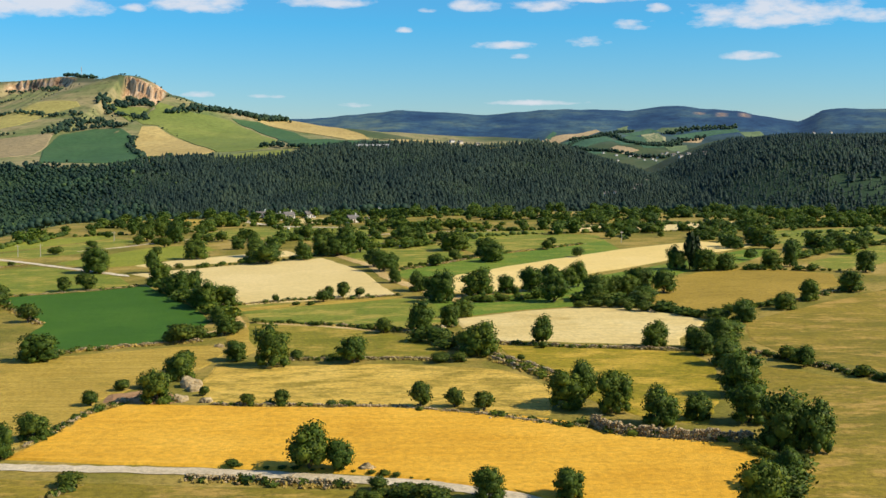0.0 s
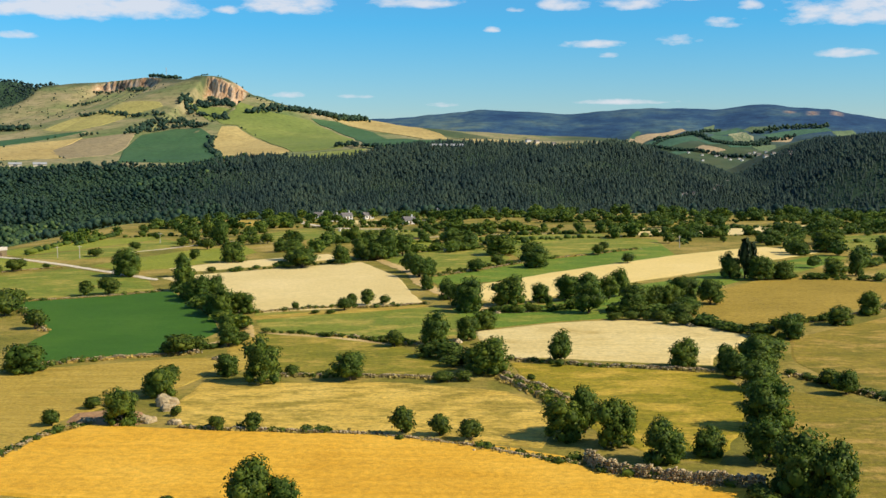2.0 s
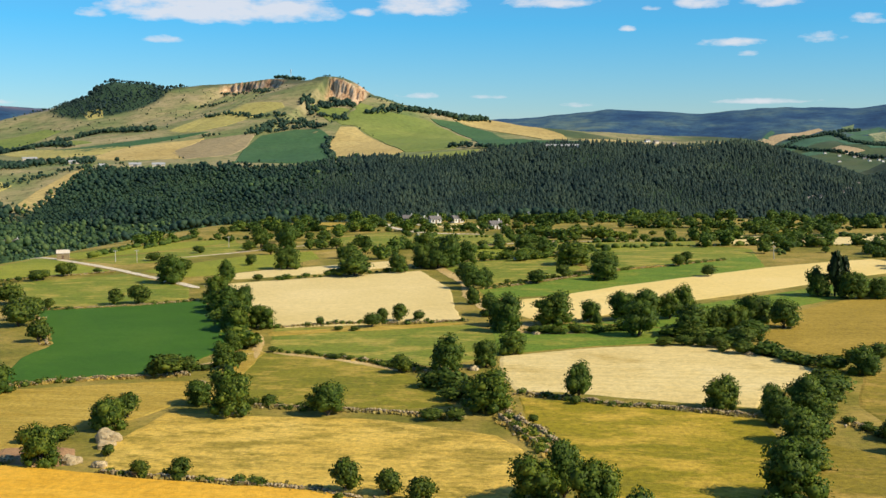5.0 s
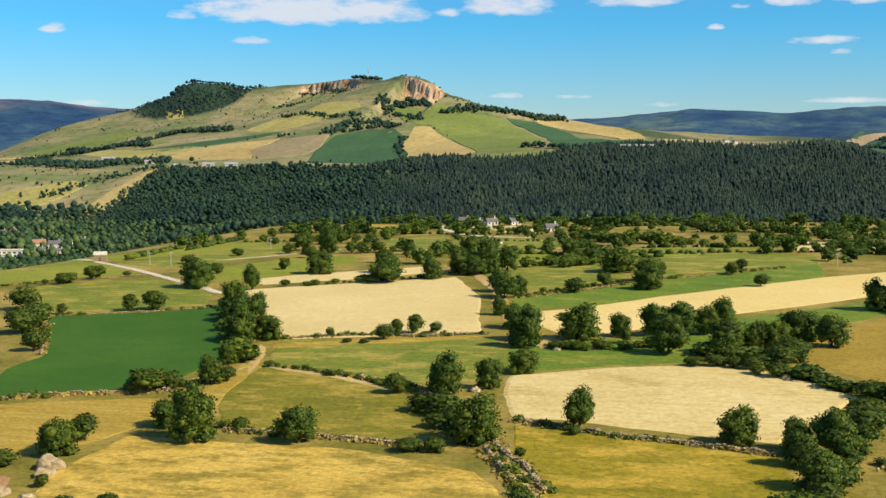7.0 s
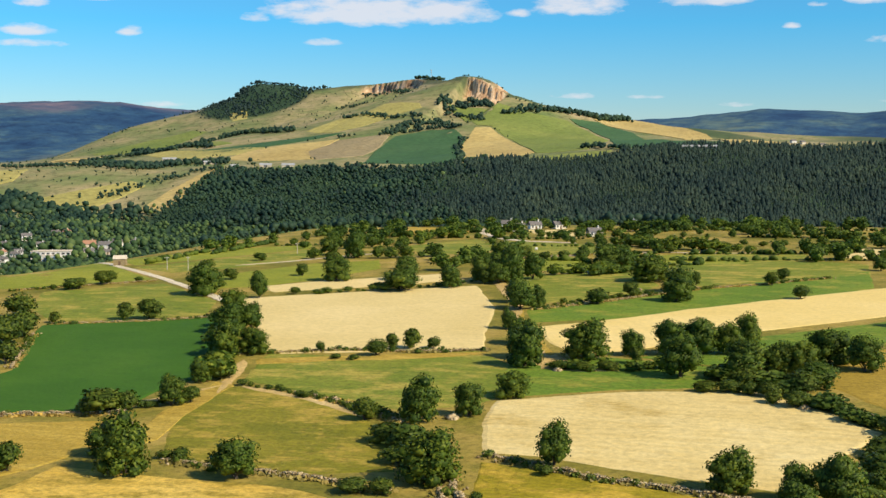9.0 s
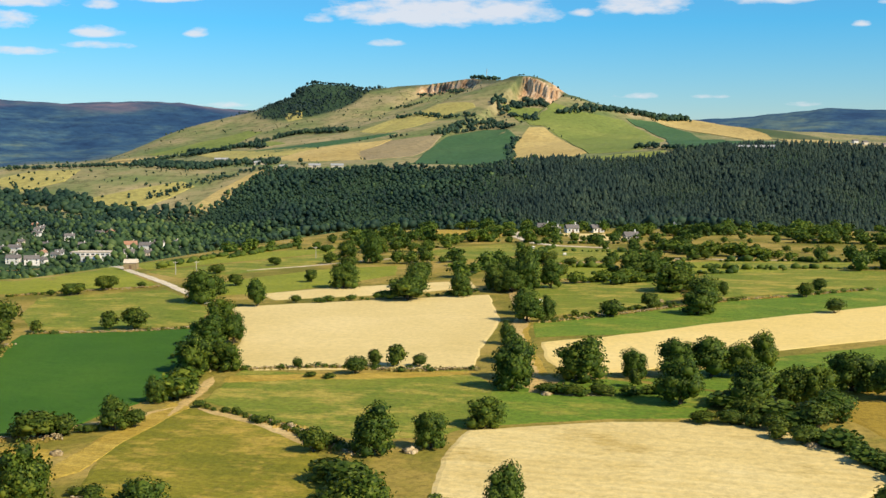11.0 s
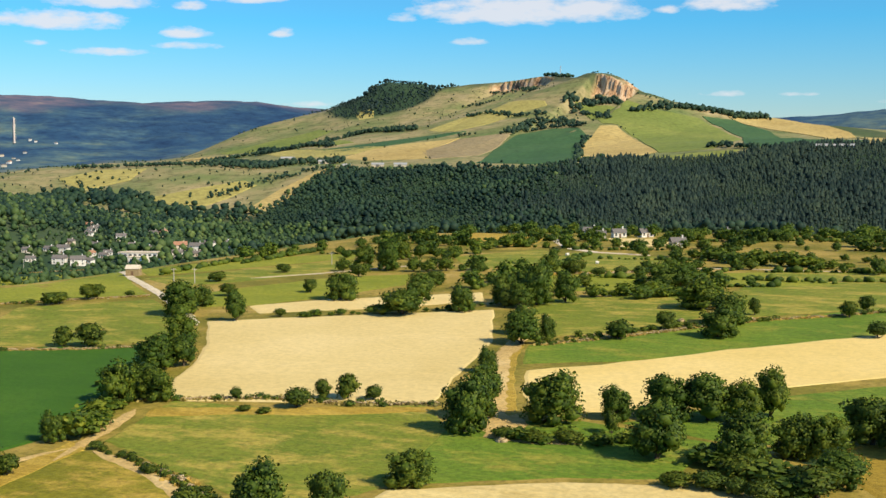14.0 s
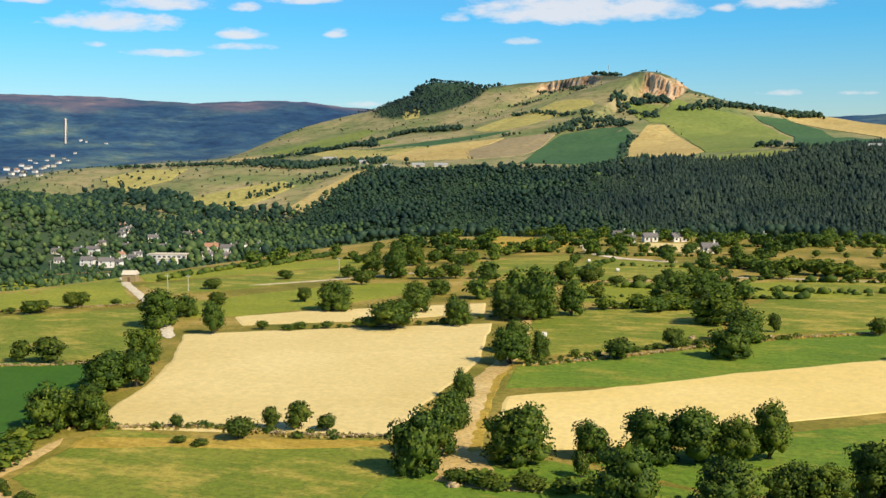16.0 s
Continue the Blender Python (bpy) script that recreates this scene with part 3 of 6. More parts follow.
def stone_wall(corners, tall, label):
    """Loose-laid field stones, course by course, thinner towards the top, slumped here and there."""
    rng = np.random.default_rng(int(abs(corners[0][0] * 7 + corners[0][1])))
    line = np.array(along(corners, 0.42))
    tall = tall * 0.52
    places, sizes = [], []
    for i, (x, y) in enumerate(line):
        ax, ay = line[max(0, i - 1)]
        bx, by = line[min(len(line) - 1, i + 1)]
        d = math.hypot(bx - ax, by - ay) or 1
        nx, ny = -(by - ay) / d, (bx - ax) / d
        slump = 0.35 if tall < 1.5 else 0.1
        h = tall * (0.8 + slump * math.sin(i * 0.13 + x) * math.sin(i * 0.041)) * rng.uniform(0.8, 1.1)
        thick = 0.4 + 0.5 * tall
        z0 = level(x, y)
        for k in range(max(2, round(h / 0.27)) + 1):
            u = k * 0.27 / max(h, 0.4)
            for side in ((-0.5, 0, 0.5) if tall < 1.5 else (-0.5, -0.25, 0, 0.25, 0.5)):
                if abs(side) < 0.5 and u < 0.75:
                    continue
                w = side * thick * (1 - 0.55 * min(u, 1)) + rng.normal(0, 0.09)
                places.append((x + nx * w + rng.normal(0, 0.1), y + ny * w + rng.normal(0, 0.1), z0 + min(k * 0.27, h) + 0.05))
                sizes.append((rng.uniform(0.26, 0.5), rng.uniform(0.2, 0.38), rng.uniform(0.14, 0.28)))
    for _ in range(len(line) // 6):
        x, y = line[rng.integers(len(line))] + rng.normal(0, 0.7 + 0.3 * tall, 2)
        places.append((x, y, level(x, y) + 0.22))
        sizes.append(tuple(rng.uniform(0.25, 0.5, 3)))
    v, f = rubble(np.array(places), np.array(sizes), rng)
    verge(line, tall, rng)
    bramble(line, tall, rng)
    return tagged(mesh_part("stone_wall", arrays_mesh("stone_wall", v, f), stone, None, label), category="stone wall", group="dry stone walls", kind="stuff")


def leaf_cards(centres, normals, size, rng):
    """One small bent leaf spray (two triangles) at each point, facing roughly outwards."""
    n = len(centres)
    out = normals + rng.normal(0, 0.55, (n, 3))
    out /= np.linalg.norm(out, axis=1)[:, None]
    side = np.cross(out, rng.normal(0, 1, (n, 3)))
    side /= np.linalg.norm(side, axis=1)[:, None] + 1e-9
    up = np.cross(out, side)
    s = size * rng.uniform(0.6, 1.35, n)[:, None]
    a = centres - side * s * 0.5 - up * s * 0.35
    b = centres + side * s * 0.5 - up * s * 0.3
    c = centres + side * s * 0.35 + up * s * 0.45 + out * s * 0.25
    d = centres - side * s * 0.4 + up * s * 0.4 + out * s * 0.2
    v = np.stack([a, b, c, d], 1).reshape(-1, 3)
    f = np.arange(4 * n).reshape(n, 4)
    return v, f


BALL = bmesh.new()
bmesh.ops.create_icosphere(BALL, subdivisions=1, radius=1)
BALL_V = np.array([v.co[:] for v in BALL.verts])
BALL_F = np.array([[v.index for v in f.verts] for f in BALL.faces])
BALL.free()


def crown_mesh(name, seed, lobes, sprays, spray, low, flat=0.75, tip=0.0):
    """A crown 1 wide and 1 high (base of the tree at 0): lobes of leaf sprays round dark inner foliage. tip narrows it upwards."""
    rng = np.random.default_rng(seed)
    V, F, N, count = [], [], [], 0
    mid = (1 + low) / 2
    half = (1 - low) / 2
    skirts = 6 if lobes > 20 and not tip and seed % 4 < 3 else 0
    for i in range(lobes + skirts):
        # spread evenly round the crown, jittered
        uz = max(-0.98, 1 - 2 * (i + 0.5) / lobes)
        turn = i * 2.39996 + seed
        girth = math.sqrt(1 - uz * uz) if uz > 0 or tip else max(0.86, math.sqrt(1 - uz * uz))
        u = np.array([girth * math.cos(turn), girth * math.sin(turn), uz]) + rng.normal(0, 0.15, 3)
        r = rng.uniform(0.5, 1.02) if i % 5 else rng.uniform(0.05, 0.5)
        size = rng.uniform(0.55, 1.1) * 1.0 / lobes ** 0.42
        c = np.array([u[0] * r * (0.5 - size * 0.75), u[1] * r * (0.5 - size * 0.75), mid + u[2] * r * (half - size * 0.6)])
        if i >= lobes:
            size = rng.uniform(0.12, 0.19)
            c = np.array([0.34 * math.cos(i * 1.05 + seed), 0.34 * math.sin(i * 1.05 + seed), low + size * rng.uniform(0.6, 0.95)])
        if tip:
            k = 1 - tip * (c[2] - low) / (1 - low)
            c[:2] *= k
            size *= 0.55 + 0.45 * k
        squash = np.array([1, 1, flat + rng.uniform(-0.1, 0.15)])
        core = BALL_V * (1 + rng.uniform(-0.22, 0.1, (len(BALL_V), 1))) * size * 0.84 * squash + c
        V.append(core)
        N.append(core - c)
        F.append(np.c_[BALL_F, BALL_F[:, 2]] + count)
        count += len(core)
        n = max(8, int(sprays * size ** 2 / (lobes * (0.74 / lobes ** 0.42) ** 2)))
        d = rng.normal(0, 1, (n, 3))
        d /= np.linalg.norm(d, axis=1)[:, None]
        d[:, 2] = np.where(d[:, 2] < -0.4, -d[:, 2], d[:, 2])
        v, f = leaf_cards(c + d * size * squash * rng.uniform(0.8, 1.32, (n, 1)), d, spray, rng)
        # leaves turn with their lobe and with the crown as a whole, each a little its own way
        whole = c + d * size - np.array([0, 0, mid * 0.85])
        N.append(np.repeat(d + 0.55 * whole / (np.linalg.norm(whole, axis=1)[:, None] + 1e-9) + rng.normal(0, 0.22, (n, 3)), 4, 0))
        V.append(v)
        F.append(f + count)
        count += len(v)
    V = np.concatenate(V)
    F = np.concatenate(F)
    mesh = bpy.data.meshes.new(name)
    faces = [tuple(f[:3]) if f[2] == f[3] else tuple(f) for f in F.tolist()]
    mesh.from_pydata(V.tolist(), [], faces)
    N = np.concatenate(N)
    N /= np.linalg.norm(N, axis=1)[:, None] + 1e-9
    mesh.shade_smooth()
    mesh.normals_split_custom_set_from_vertices(N.tolist())
    return mesh


def limb(bm, a, b, ra, rb, sides=6):
    a, b = Vector(a), Vector(b)
    turn = (b - a).to_track_quat("Z", "Y")
    rings = []
    for p, r in ((a, ra), (a.lerp(b, 0.5) + Vector((0.01, 0.008, 0)), (ra + rb) * 0.48), (b, rb)):
        rings.append([bm.verts.new(p + turn @ Vector((r * math.cos(t * math.tau / sides), r * math.sin(t * math.tau / sides), 0))) for t in range(sides)])
    for lo, hi in zip(rings, rings[1:]):
        for i in range(sides):
            bm.faces.new((lo[i], lo[(i + 1) % sides], hi[(i + 1) % sides], hi[i]))
    bm.faces.new(rings[-1])


def trunk_mesh(name, seed, low, limbs=6):
    rng = random.Random(seed)
    bm = bmesh.new()
    top = low + 0.22
    limb(bm, (0, 0, -0.06), (0.01, 0, 0.03), 0.065, 0.045, 6)
    limb(bm, (0.01, 0, 0.02), (rng.uniform(-0.03, 0.03), 0.02, top), 0.045, 0.028, 6)
    for i in range(limbs):
        a = i * math.tau / limbs + rng.uniform(-0.4, 0.4)
        z = rng.uniform(low * 0.75, top)
        limb(bm, (0, 0, z), (0.3 * math.cos(a), 0.3 * math.sin(a), z + rng.uniform(0.15, 0.35)), 0.022, 0.007, 4)
    mesh = bpy.data.meshes.new(name)
    bm.to_mesh(mesh)
    bm.free()
    mesh.materials.append(bark)
    return mesh


def species(name, leaf, lobes, sprays, spray, low, flat=0.75, tip=0.0, kinds=4, seed=1):
    """Several unlike individuals of one kind: crown and trunk meshes."""
    made = []
    for i in range(kinds):
        crown = crown_mesh(name + "_crown", seed * 100 + i, lobes + i % 3, sprays, spray, low * (1 + 0.25 * (i % 2)), flat, tip)
        crown.materials.append(leaf)
        made.append((crown, trunk_mesh(name + "_trunk", seed * 100 + i, low, 6 if lobes > 20 else 3)))
    return name, made


oak = species("tree", oak_leaf, 34, 2700, 0.044, 0.02, 0.86, kinds=8, seed=2)
far_oak = species("tree", oak_leaf, 12, 400, 0.105, 0.02, 0.85, kinds=6, seed=3)
thicket = species("tree", oak_leaf, 7, 125, 0.17, 0.0, 0.85, kinds=6, seed=13)
bushy = species("bush", bush_leaf, 16, 1150, 0.072, 0.0, kinds=5, seed=5)
cypress = species("conifer", cypress_leaf, 22, 900, 0.10, 0.04, 0.9, 0.75, kinds=2, seed=7)
shrub = species("shrub", bush_leaf, 10, 430, 0.10, 0.0, kinds=4, seed=9)
DICE = random.Random(4)


def plant(sort, rows, label, group):
    """One tree a row: x, y, crown width, height."""
    name, made = sort
    for x, y, wide, tall in rows:
        crown, trunk = made[DICE.randrange(len(made))]
        tree = new(name)
        tree.location = (x, y, level(x, y))
        tree.rotation_euler = (0, 0, DICE.uniform(0, math.tau))
        tree.scale = (wide * 0.92, wide * DICE.uniform(0.84, 0.97), tall * 0.95)
        tagged(tree, label, name, group)
        mesh_part("trunk", trunk, bark, tree)
        mesh_part("crown", crown, oak_leaf, tree)


def join_trees(out, rng):
    V, F, count = [], [], 0
    crowns = [np.array([v.co[:] for v in crown.vertices]) for crown, _ in thicket[1]]
    shapes = [[tuple(p.vertices) for p in crown.polygons] for crown, _ in thicket[1]]
    for x, y, wide, tall in out:
        k = rng.randrange(len(crowns))
        V.append(crowns[k] * (wide, wide, tall) + (x, y, level(x, y)))
        F += [tuple(i + count for i in f) for f in shapes[k]]
        count += len(crowns[k])
    mesh = bpy.data.meshes.new("far_thicket")
    mesh.from_pydata(np.concatenate(V).tolist(), [], F)
    tagged(mesh_part("far_thicket", mesh, oak_leaf, None, "small dark trees and thickets along far plots"), category="thicket", kind="stuff")


def hedge(corners, size, gap):
    rows = []
    for x, y in along(corners, gap * 0.62):
        s = size * DICE.choice((0.45, 0.6, 0.75, 0.9, 1.25)) * DICE.uniform(0.85, 1.15)
        rows.append((x + DICE.gauss(0, size * 0.3), y + DICE.gauss(0, size * 0.3), s * DICE.uniform(1.2, 1.9), s * DICE.uniform(0.7, 1.0)))
    if corners[0][1] < 345:
        return plant(shrub, rows, "low green shrub in a row along a field wall", "hedge shrubs")
    join_trees(rows, DICE)


def belt(corners, wide, tall):
    """A strip of scrub and small trees along a far field edge, too many to count."""
    rng = np.random.default_rng(int(abs(corners[0][0]) + wide))
    line = np.array(along(corners, 5.0))
    n = int(len(line) * max(1.0, wide / 9))
    pick = line[rng.integers(len(line), size=n)] + rng.normal(0, wide * 0.33, (n, 2))
    x, y = pick[:, 0], pick[:, 1]
    z = height(x, y)
    h = tall * rng.uniform(0.5, 1.4, n)
    V = BALL_V[None] * (1 + rng.uniform(-0.35, 0.25, (n, 12, 1))) * (h * 0.55)[:, None, None] * np.array([1, 1, 0.95])
    V = V + np.stack([x, y, z + h * 0.45 + 1.2], 1)[:, None]
    F = BALL_F[None] + (np.arange(n) * 12)[:, None, None]
    ob = mesh_part("tree_belt", arrays_mesh("tree_belt", V.reshape(-1, 3), F.reshape(-1, 3)), hazy_wood_leaf, None, "belt of dark green scrub along a hill field")
    return tagged(ob, category="tree belt", group="hill hedges", kind="stuff")


def box(bm, x0, x1, y0, y1, z0, z1):
    v = [bm.verts.new(p) for p in ((x0, y0, z0), (x1, y0, z0), (x1, y1, z0), (x0, y1, z0), (x0, y0, z1), (x1, y0, z1), (x1, y1, z1), (x0, y1, z1))]
    for f in ((3, 2, 1, 0), (4, 5, 6, 7), (0, 1, 5, 4), (1, 2, 6, 5), (2, 3, 7, 6), (3, 0, 4, 7)):
        bm.faces.new([v[i] for i in f])


def boxes(name, rows, material, parent, label=""):
    bm = bmesh.new()
    for r in rows:
        box(bm, *r)
    return part(name, bm, material, parent, label)


def gable(bm, half_long, half_deep, low, high, over=0.0):
    a, b = half_long + over, half_deep + over
    drop = over * (high - low) / half_deep
    v = [bm.verts.new(p) for p in ((-a, -b, low - drop), (a, -b, low - drop), (a, b, low - drop), (-a, b, low - drop), (-a, 0, high), (a, 0, high))]
    for f in ((0, 1, 5, 4), (2, 3, 4, 5), (1, 2, 5), (3, 0, 4), (3, 2, 1, 0)):
        bm.faces.new([v[i] for i in f])


def house(x, y, long, turn, walls, cover, detail):
    """A gabled house: walls, overhanging roof, chimney, door, windows with sills."""
    ob = new("house")
    ob.location, ob.rotation_euler = (x, y, level(x, y)), (0, 0, turn)
    half, deep, eave = long / 2, max(2.7, min(long * 0.34, 5.5)), 2.9 if long < 9 else 5.0
    ridge = eave + deep * 0.72
    bm = bmesh.new()
    box(bm, -half, half, -deep, deep, -1.5, eave)
    gable(bm, half - 0.004, deep - 0.004, eave - 0.002, ridge - 0.25)
    part("wall", bm, walls, ob)
    bm = bmesh.new()
    gable(bm, half, deep, eave + 0.05, ridge, 0.4)
    roof = part("roof", bm, cover, ob)
    if detail > 1:
        boxes("chimney", [(half * 0.5, half * 0.5 + 0.7, -0.4, 0.4, ridge - 1.2, ridge + 1.0), (half * 0.5 - 0.08, half * 0.5 + 0.78, -0.48, 0.48, ridge + 1.0, ridge + 1.15)], walls, roof)
        boxes("door", [(-0.5, 0.5, -deep - 0.06, -deep + 0.05, 0, 2.1)], door_wood, ob)
        for level_z in ([1.0] if eave < 4 else [1.0, 3.4]):
            for k in (-0.62, 0.62):
                w = boxes("window", [(half * k - 0.5, half * k + 0.5, -deep - 0.05, -deep + 0.05, level_z, level_z + 1.3)], dark_glass, ob)
                boxes("sill", [(half * k - 0.6, half * k + 0.6, -deep - 0.16, -deep + 0.04, level_z - 0.12, level_z - 0.004)], walls, w)
    return ob


def village(rows, label, group, detail):
    rng = random.Random(len(label))
    for x, y, long in rows:
        walls = white_render if rng.random() < 0.85 or group == "white houses" else cream_render
        cover = slate if rng.random() < 0.96 else roof_tile
        tagged(house(x, y, max(long * 0.92, 7.2), radians(rng.choice((12, 24, 36, 108) if group != "white houses" else (18, 28, 36)) + rng.uniform(-8, 8)), walls, cover, detail), label, "house", group)


def works_hall(x, y, long, turn):
    """A long white works building: low annex, ribbon of windows, parapet and flat roof."""
    ob = new("works_building")
    ob.location, ob.rotation_euler = (x, y, level(x, y)), (0, 0, radians(turn))
    half = long / 2
    boxes("wall", [(-half, half, -7, 7, -3, 7.5), (-half * 0.4, half * 0.5, -12, -7.004, -3, 4.4)], white_render, ob)
    boxes("roof", [(-half - 0.3, half + 0.3, -7.3, 7.3, 7.504, 8.1), (-half * 0.4 - 0.2, half * 0.5 + 0.2, -12.2, -6.9, 4.404, 4.8)], cream_render, ob)
    for k in range(8):
        u = -half + long * (k + 0.5) / 8
        boxes("window", [(u - 1.2, u + 1.2, -7.06, -6.9, 5.2, 6.6)], dark_glass, ob)
    for u in (-half * 0.2, half * 0.15):
        boxes("door", [(u - 1.5, u + 1.5, -12.06, -11.9, -0.5, 3.2)], sheet_metal, ob)
    tagged(ob, "long white works building with a flat roof in the village", "works building")


def big_rocks(rows):
    """Single pale boulders, rounded and split."""
    for x, y, wide, tall in rows:
        rng = random.Random(int(abs(x * 5 + y)))
        bm = bmesh.new()
        bmesh.ops.create_icosphere(bm, subdivisions=3, radius=1)
        turn = rng.uniform(0, 6)
        for v in bm.verts:
            c = v.co
            k = 1 + 0.16 * math.sin(3 * c.x + turn) * math.sin(4 * c.y + 1) + 0.08 * math.sin(9 * c.z + 6 * c.x) + rng.uniform(-0.03, 0.03)
            top = min(c.z, 0.55 + 0.2 * c.x)
            v.co = Vector((c.x * k * wide / 2, c.y * k * wide * 0.38, top * tall * k * 1.1))
        ob = part("boulder", bm, stone, None, "large pale weathered boulder beside bushes")
        ob.location, ob.rotation_euler = (x, y, level(x, y) + 0.15 * tall), (0, 0, turn)
        tagged(ob, category="boulder", group="boulders")


def sheds(rows):
    for x, y, long in rows:
        ob = new("barn")
        ob.location, ob.rotation_euler = (x, y, level(x, y)), (0, 0, math.atan2(-x, y) + radians(4))
        half, deep = long * 0.34, 5.0
        boxes("wall", [(-half, half, -deep, deep, -2, 3.4)], cream_render, ob)
        bm = bmesh.new()
        gable(bm, half, deep, 3.45, 5.8, 0.6)
        part("roof", bm, sheet_metal, ob)
        for k in range(max(1, int(long / 16))):
            u = -half + 8 + k * 16
            boxes("barn_door", [(u - 2.2, u + 2.2, -deep - 0.08, -deep + 0.05, -0.2, 3.1)], slate, ob)
        tagged(ob, "long low farm barn with a pale metal roof", "barn", "farm barns")


def poles(rows):
    for x, y, tall in rows:
        ob = new("utility_pole")
        ob.location, ob.rotation_euler = (x, y, level(x, y)), (0, 0, radians(30))
        tall = min(max(tall, 5.5), 9)
        bm = bmesh.new()
        limb(bm, (0, 0, -0.5), (0, 0, tall), 0.17, 0.11, 8)
        part("post", bm, pole_wood, ob)
        boxes("crossarm", [(-0.9, 0.9, -0.07, 0.07, tall - 0.7, tall - 0.54)], pole_wood, ob)
        for k in (-0.75, 0, 0.75):
            bm = bmesh.new()
            limb(bm, (k, 0, tall - 0.54), (k, 0, tall - 0.3), 0.05, 0.04, 6)
            part("insulator", bm, white_render, ob)
        tagged(ob, "pale wooden utility pole standing in a meadow", "utility pole", "utility poles")


def pylons(rows):
    for x, y, tall in rows:
        ob = new("pylon")
        ob.location, ob.rotation_euler = (x, y, level(x, y)), (0, 0, radians(25))
        feet = [(-0.8, -0.8), (0.8, -0.8), (0.8, 0.8), (-0.8, 0.8)]
        for fx, fy in feet:
            bm = bmesh.new()
            limb(bm, (fx, fy, -0.3), (fx * 0.25, fy * 0.25, tall), 0.12, 0.09, 4)
            part("leg", bm, galvanised, ob)
        for k in range(5):
            a, b = k / 5, (k + 1) / 5
            for i in range(4):
                (ax, ay), (bx, by) = feet[i], feet[(i + 1) % 4]
                bm = bmesh.new()
                limb(bm, (ax * (1 - 0.75 * a), ay * (1 - 0.75 * a), tall * a), (bx * (1 - 0.75 * b), by * (1 - 0.75 * b), tall * b), 0.05, 0.05, 4)
                part("brace", bm, galvanised, ob)
        boxes("crossarm", [(-1.6, 1.6, -0.12, 0.12, tall - 1.4, tall - 1.15)], galvanised, ob)
        tagged(ob, "grey lattice pylon near the plateau brow", "pylon")


def mast(x, y, tall):
    ob = new("radio_mast")
    ob.location = (x, y, level(x, y))
    bm = bmesh.new()
    limb(bm, (0, 0, -1), (0, 0, tall), 0.9, 0.45, 6)
    part("tower", bm, galvanised, ob)
    for k in (0.62, 0.8):
        boxes("platform", [(-1.6, 1.6, -1.6, 1.6, tall * k, tall * k + 0.8)], galvanised, ob)
    tagged(ob, "thin grey radio mast on the butte's crest", "radio mast")


def hut(rows):
    for x, y, tall in rows:
        ob = new("stone_hut")
        ob.location, ob.rotation_euler = (x, y, level(x, y)), (0, 0, radians(25))
        boxes("wall", [(-2.6, 2.6, -2.0, 2.0, -0.6, 3.0)], stone, ob)
        bm = bmesh.new()
        gable(bm, 2.6, 2.0, 3.05, 4.4, 0.25)
        part("roof", bm, cream_render, ob)
        boxes("door", [(-0.5, 0.5, -2.06, -1.9, -0.1, 1.9)], door_wood, ob)
        tagged(ob, "small square stone field hut beside the lane", "hut")


def boulders(rows):
    """Heaps cleared from the fields: a few large stones on a mound of rubble."""
    for x, y, wide in rows:
        wide *= 0.75
        rng = np.random.default_rng(int(abs(x * 3 + y)))
        n = 90
        a, r = rng.uniform(0, math.tau, n), wide * 0.5 * np.sqrt(rng.uniform(0, 1, n))
        px, py = r * np.cos(a), r * np.sin(a) * 0.7
        pz = np.maximum(0.05, 0.38 * wide * (1 - (r / (wide * 0.5)) ** 1.5)) * rng.uniform(0.3, 1.0, n)
        size = np.stack([rng.uniform(0.25, 0.9, n)] * 3, 1) * rng.uniform(0.7, 1.2, (n, 3))
        v, f = rubble(np.stack([px, py, pz], 1), size, rng)
        ob = mesh_part("stone_heap", arrays_mesh("stone_heap", v, f), stone, None, "heap of pale cleared field stones beside bushes")
        ob.location = (x, y, level(x, y))
        tagged(ob, category="stone heap", group="stone heaps", kind="stuff")


def bales(rows):
    for x, y, wide in rows:
        bm = bmesh.new()
        bmesh.ops.create_cone(bm, segments=20, radius1=0.65, radius2=0.65, depth=1.25, cap_ends=True)
        bmesh.ops.bevel(bm, geom=[e for e in bm.edges if abs(e.verts[0].co.z - e.verts[1].co.z) < 0.01], offset=0.12, segments=2, affect="EDGES")
        bmesh.ops.rotate(bm, verts=bm.verts, cent=(0, 0, 0), matrix=Matrix.Rotation(radians(90), 3, "Y"))
        bmesh.ops.translate(bm, verts=bm.verts, vec=(0, 0, 0.82))
        ob = part("hay_bale", bm, bale_wrap, None, "round pale wrapped hay bale lying in a meadow")
        ob.location, ob.rotation_euler = (x, y, level(x, y)), (0, 0, x)
        tagged(ob, category="hay bale", group="hay bales")

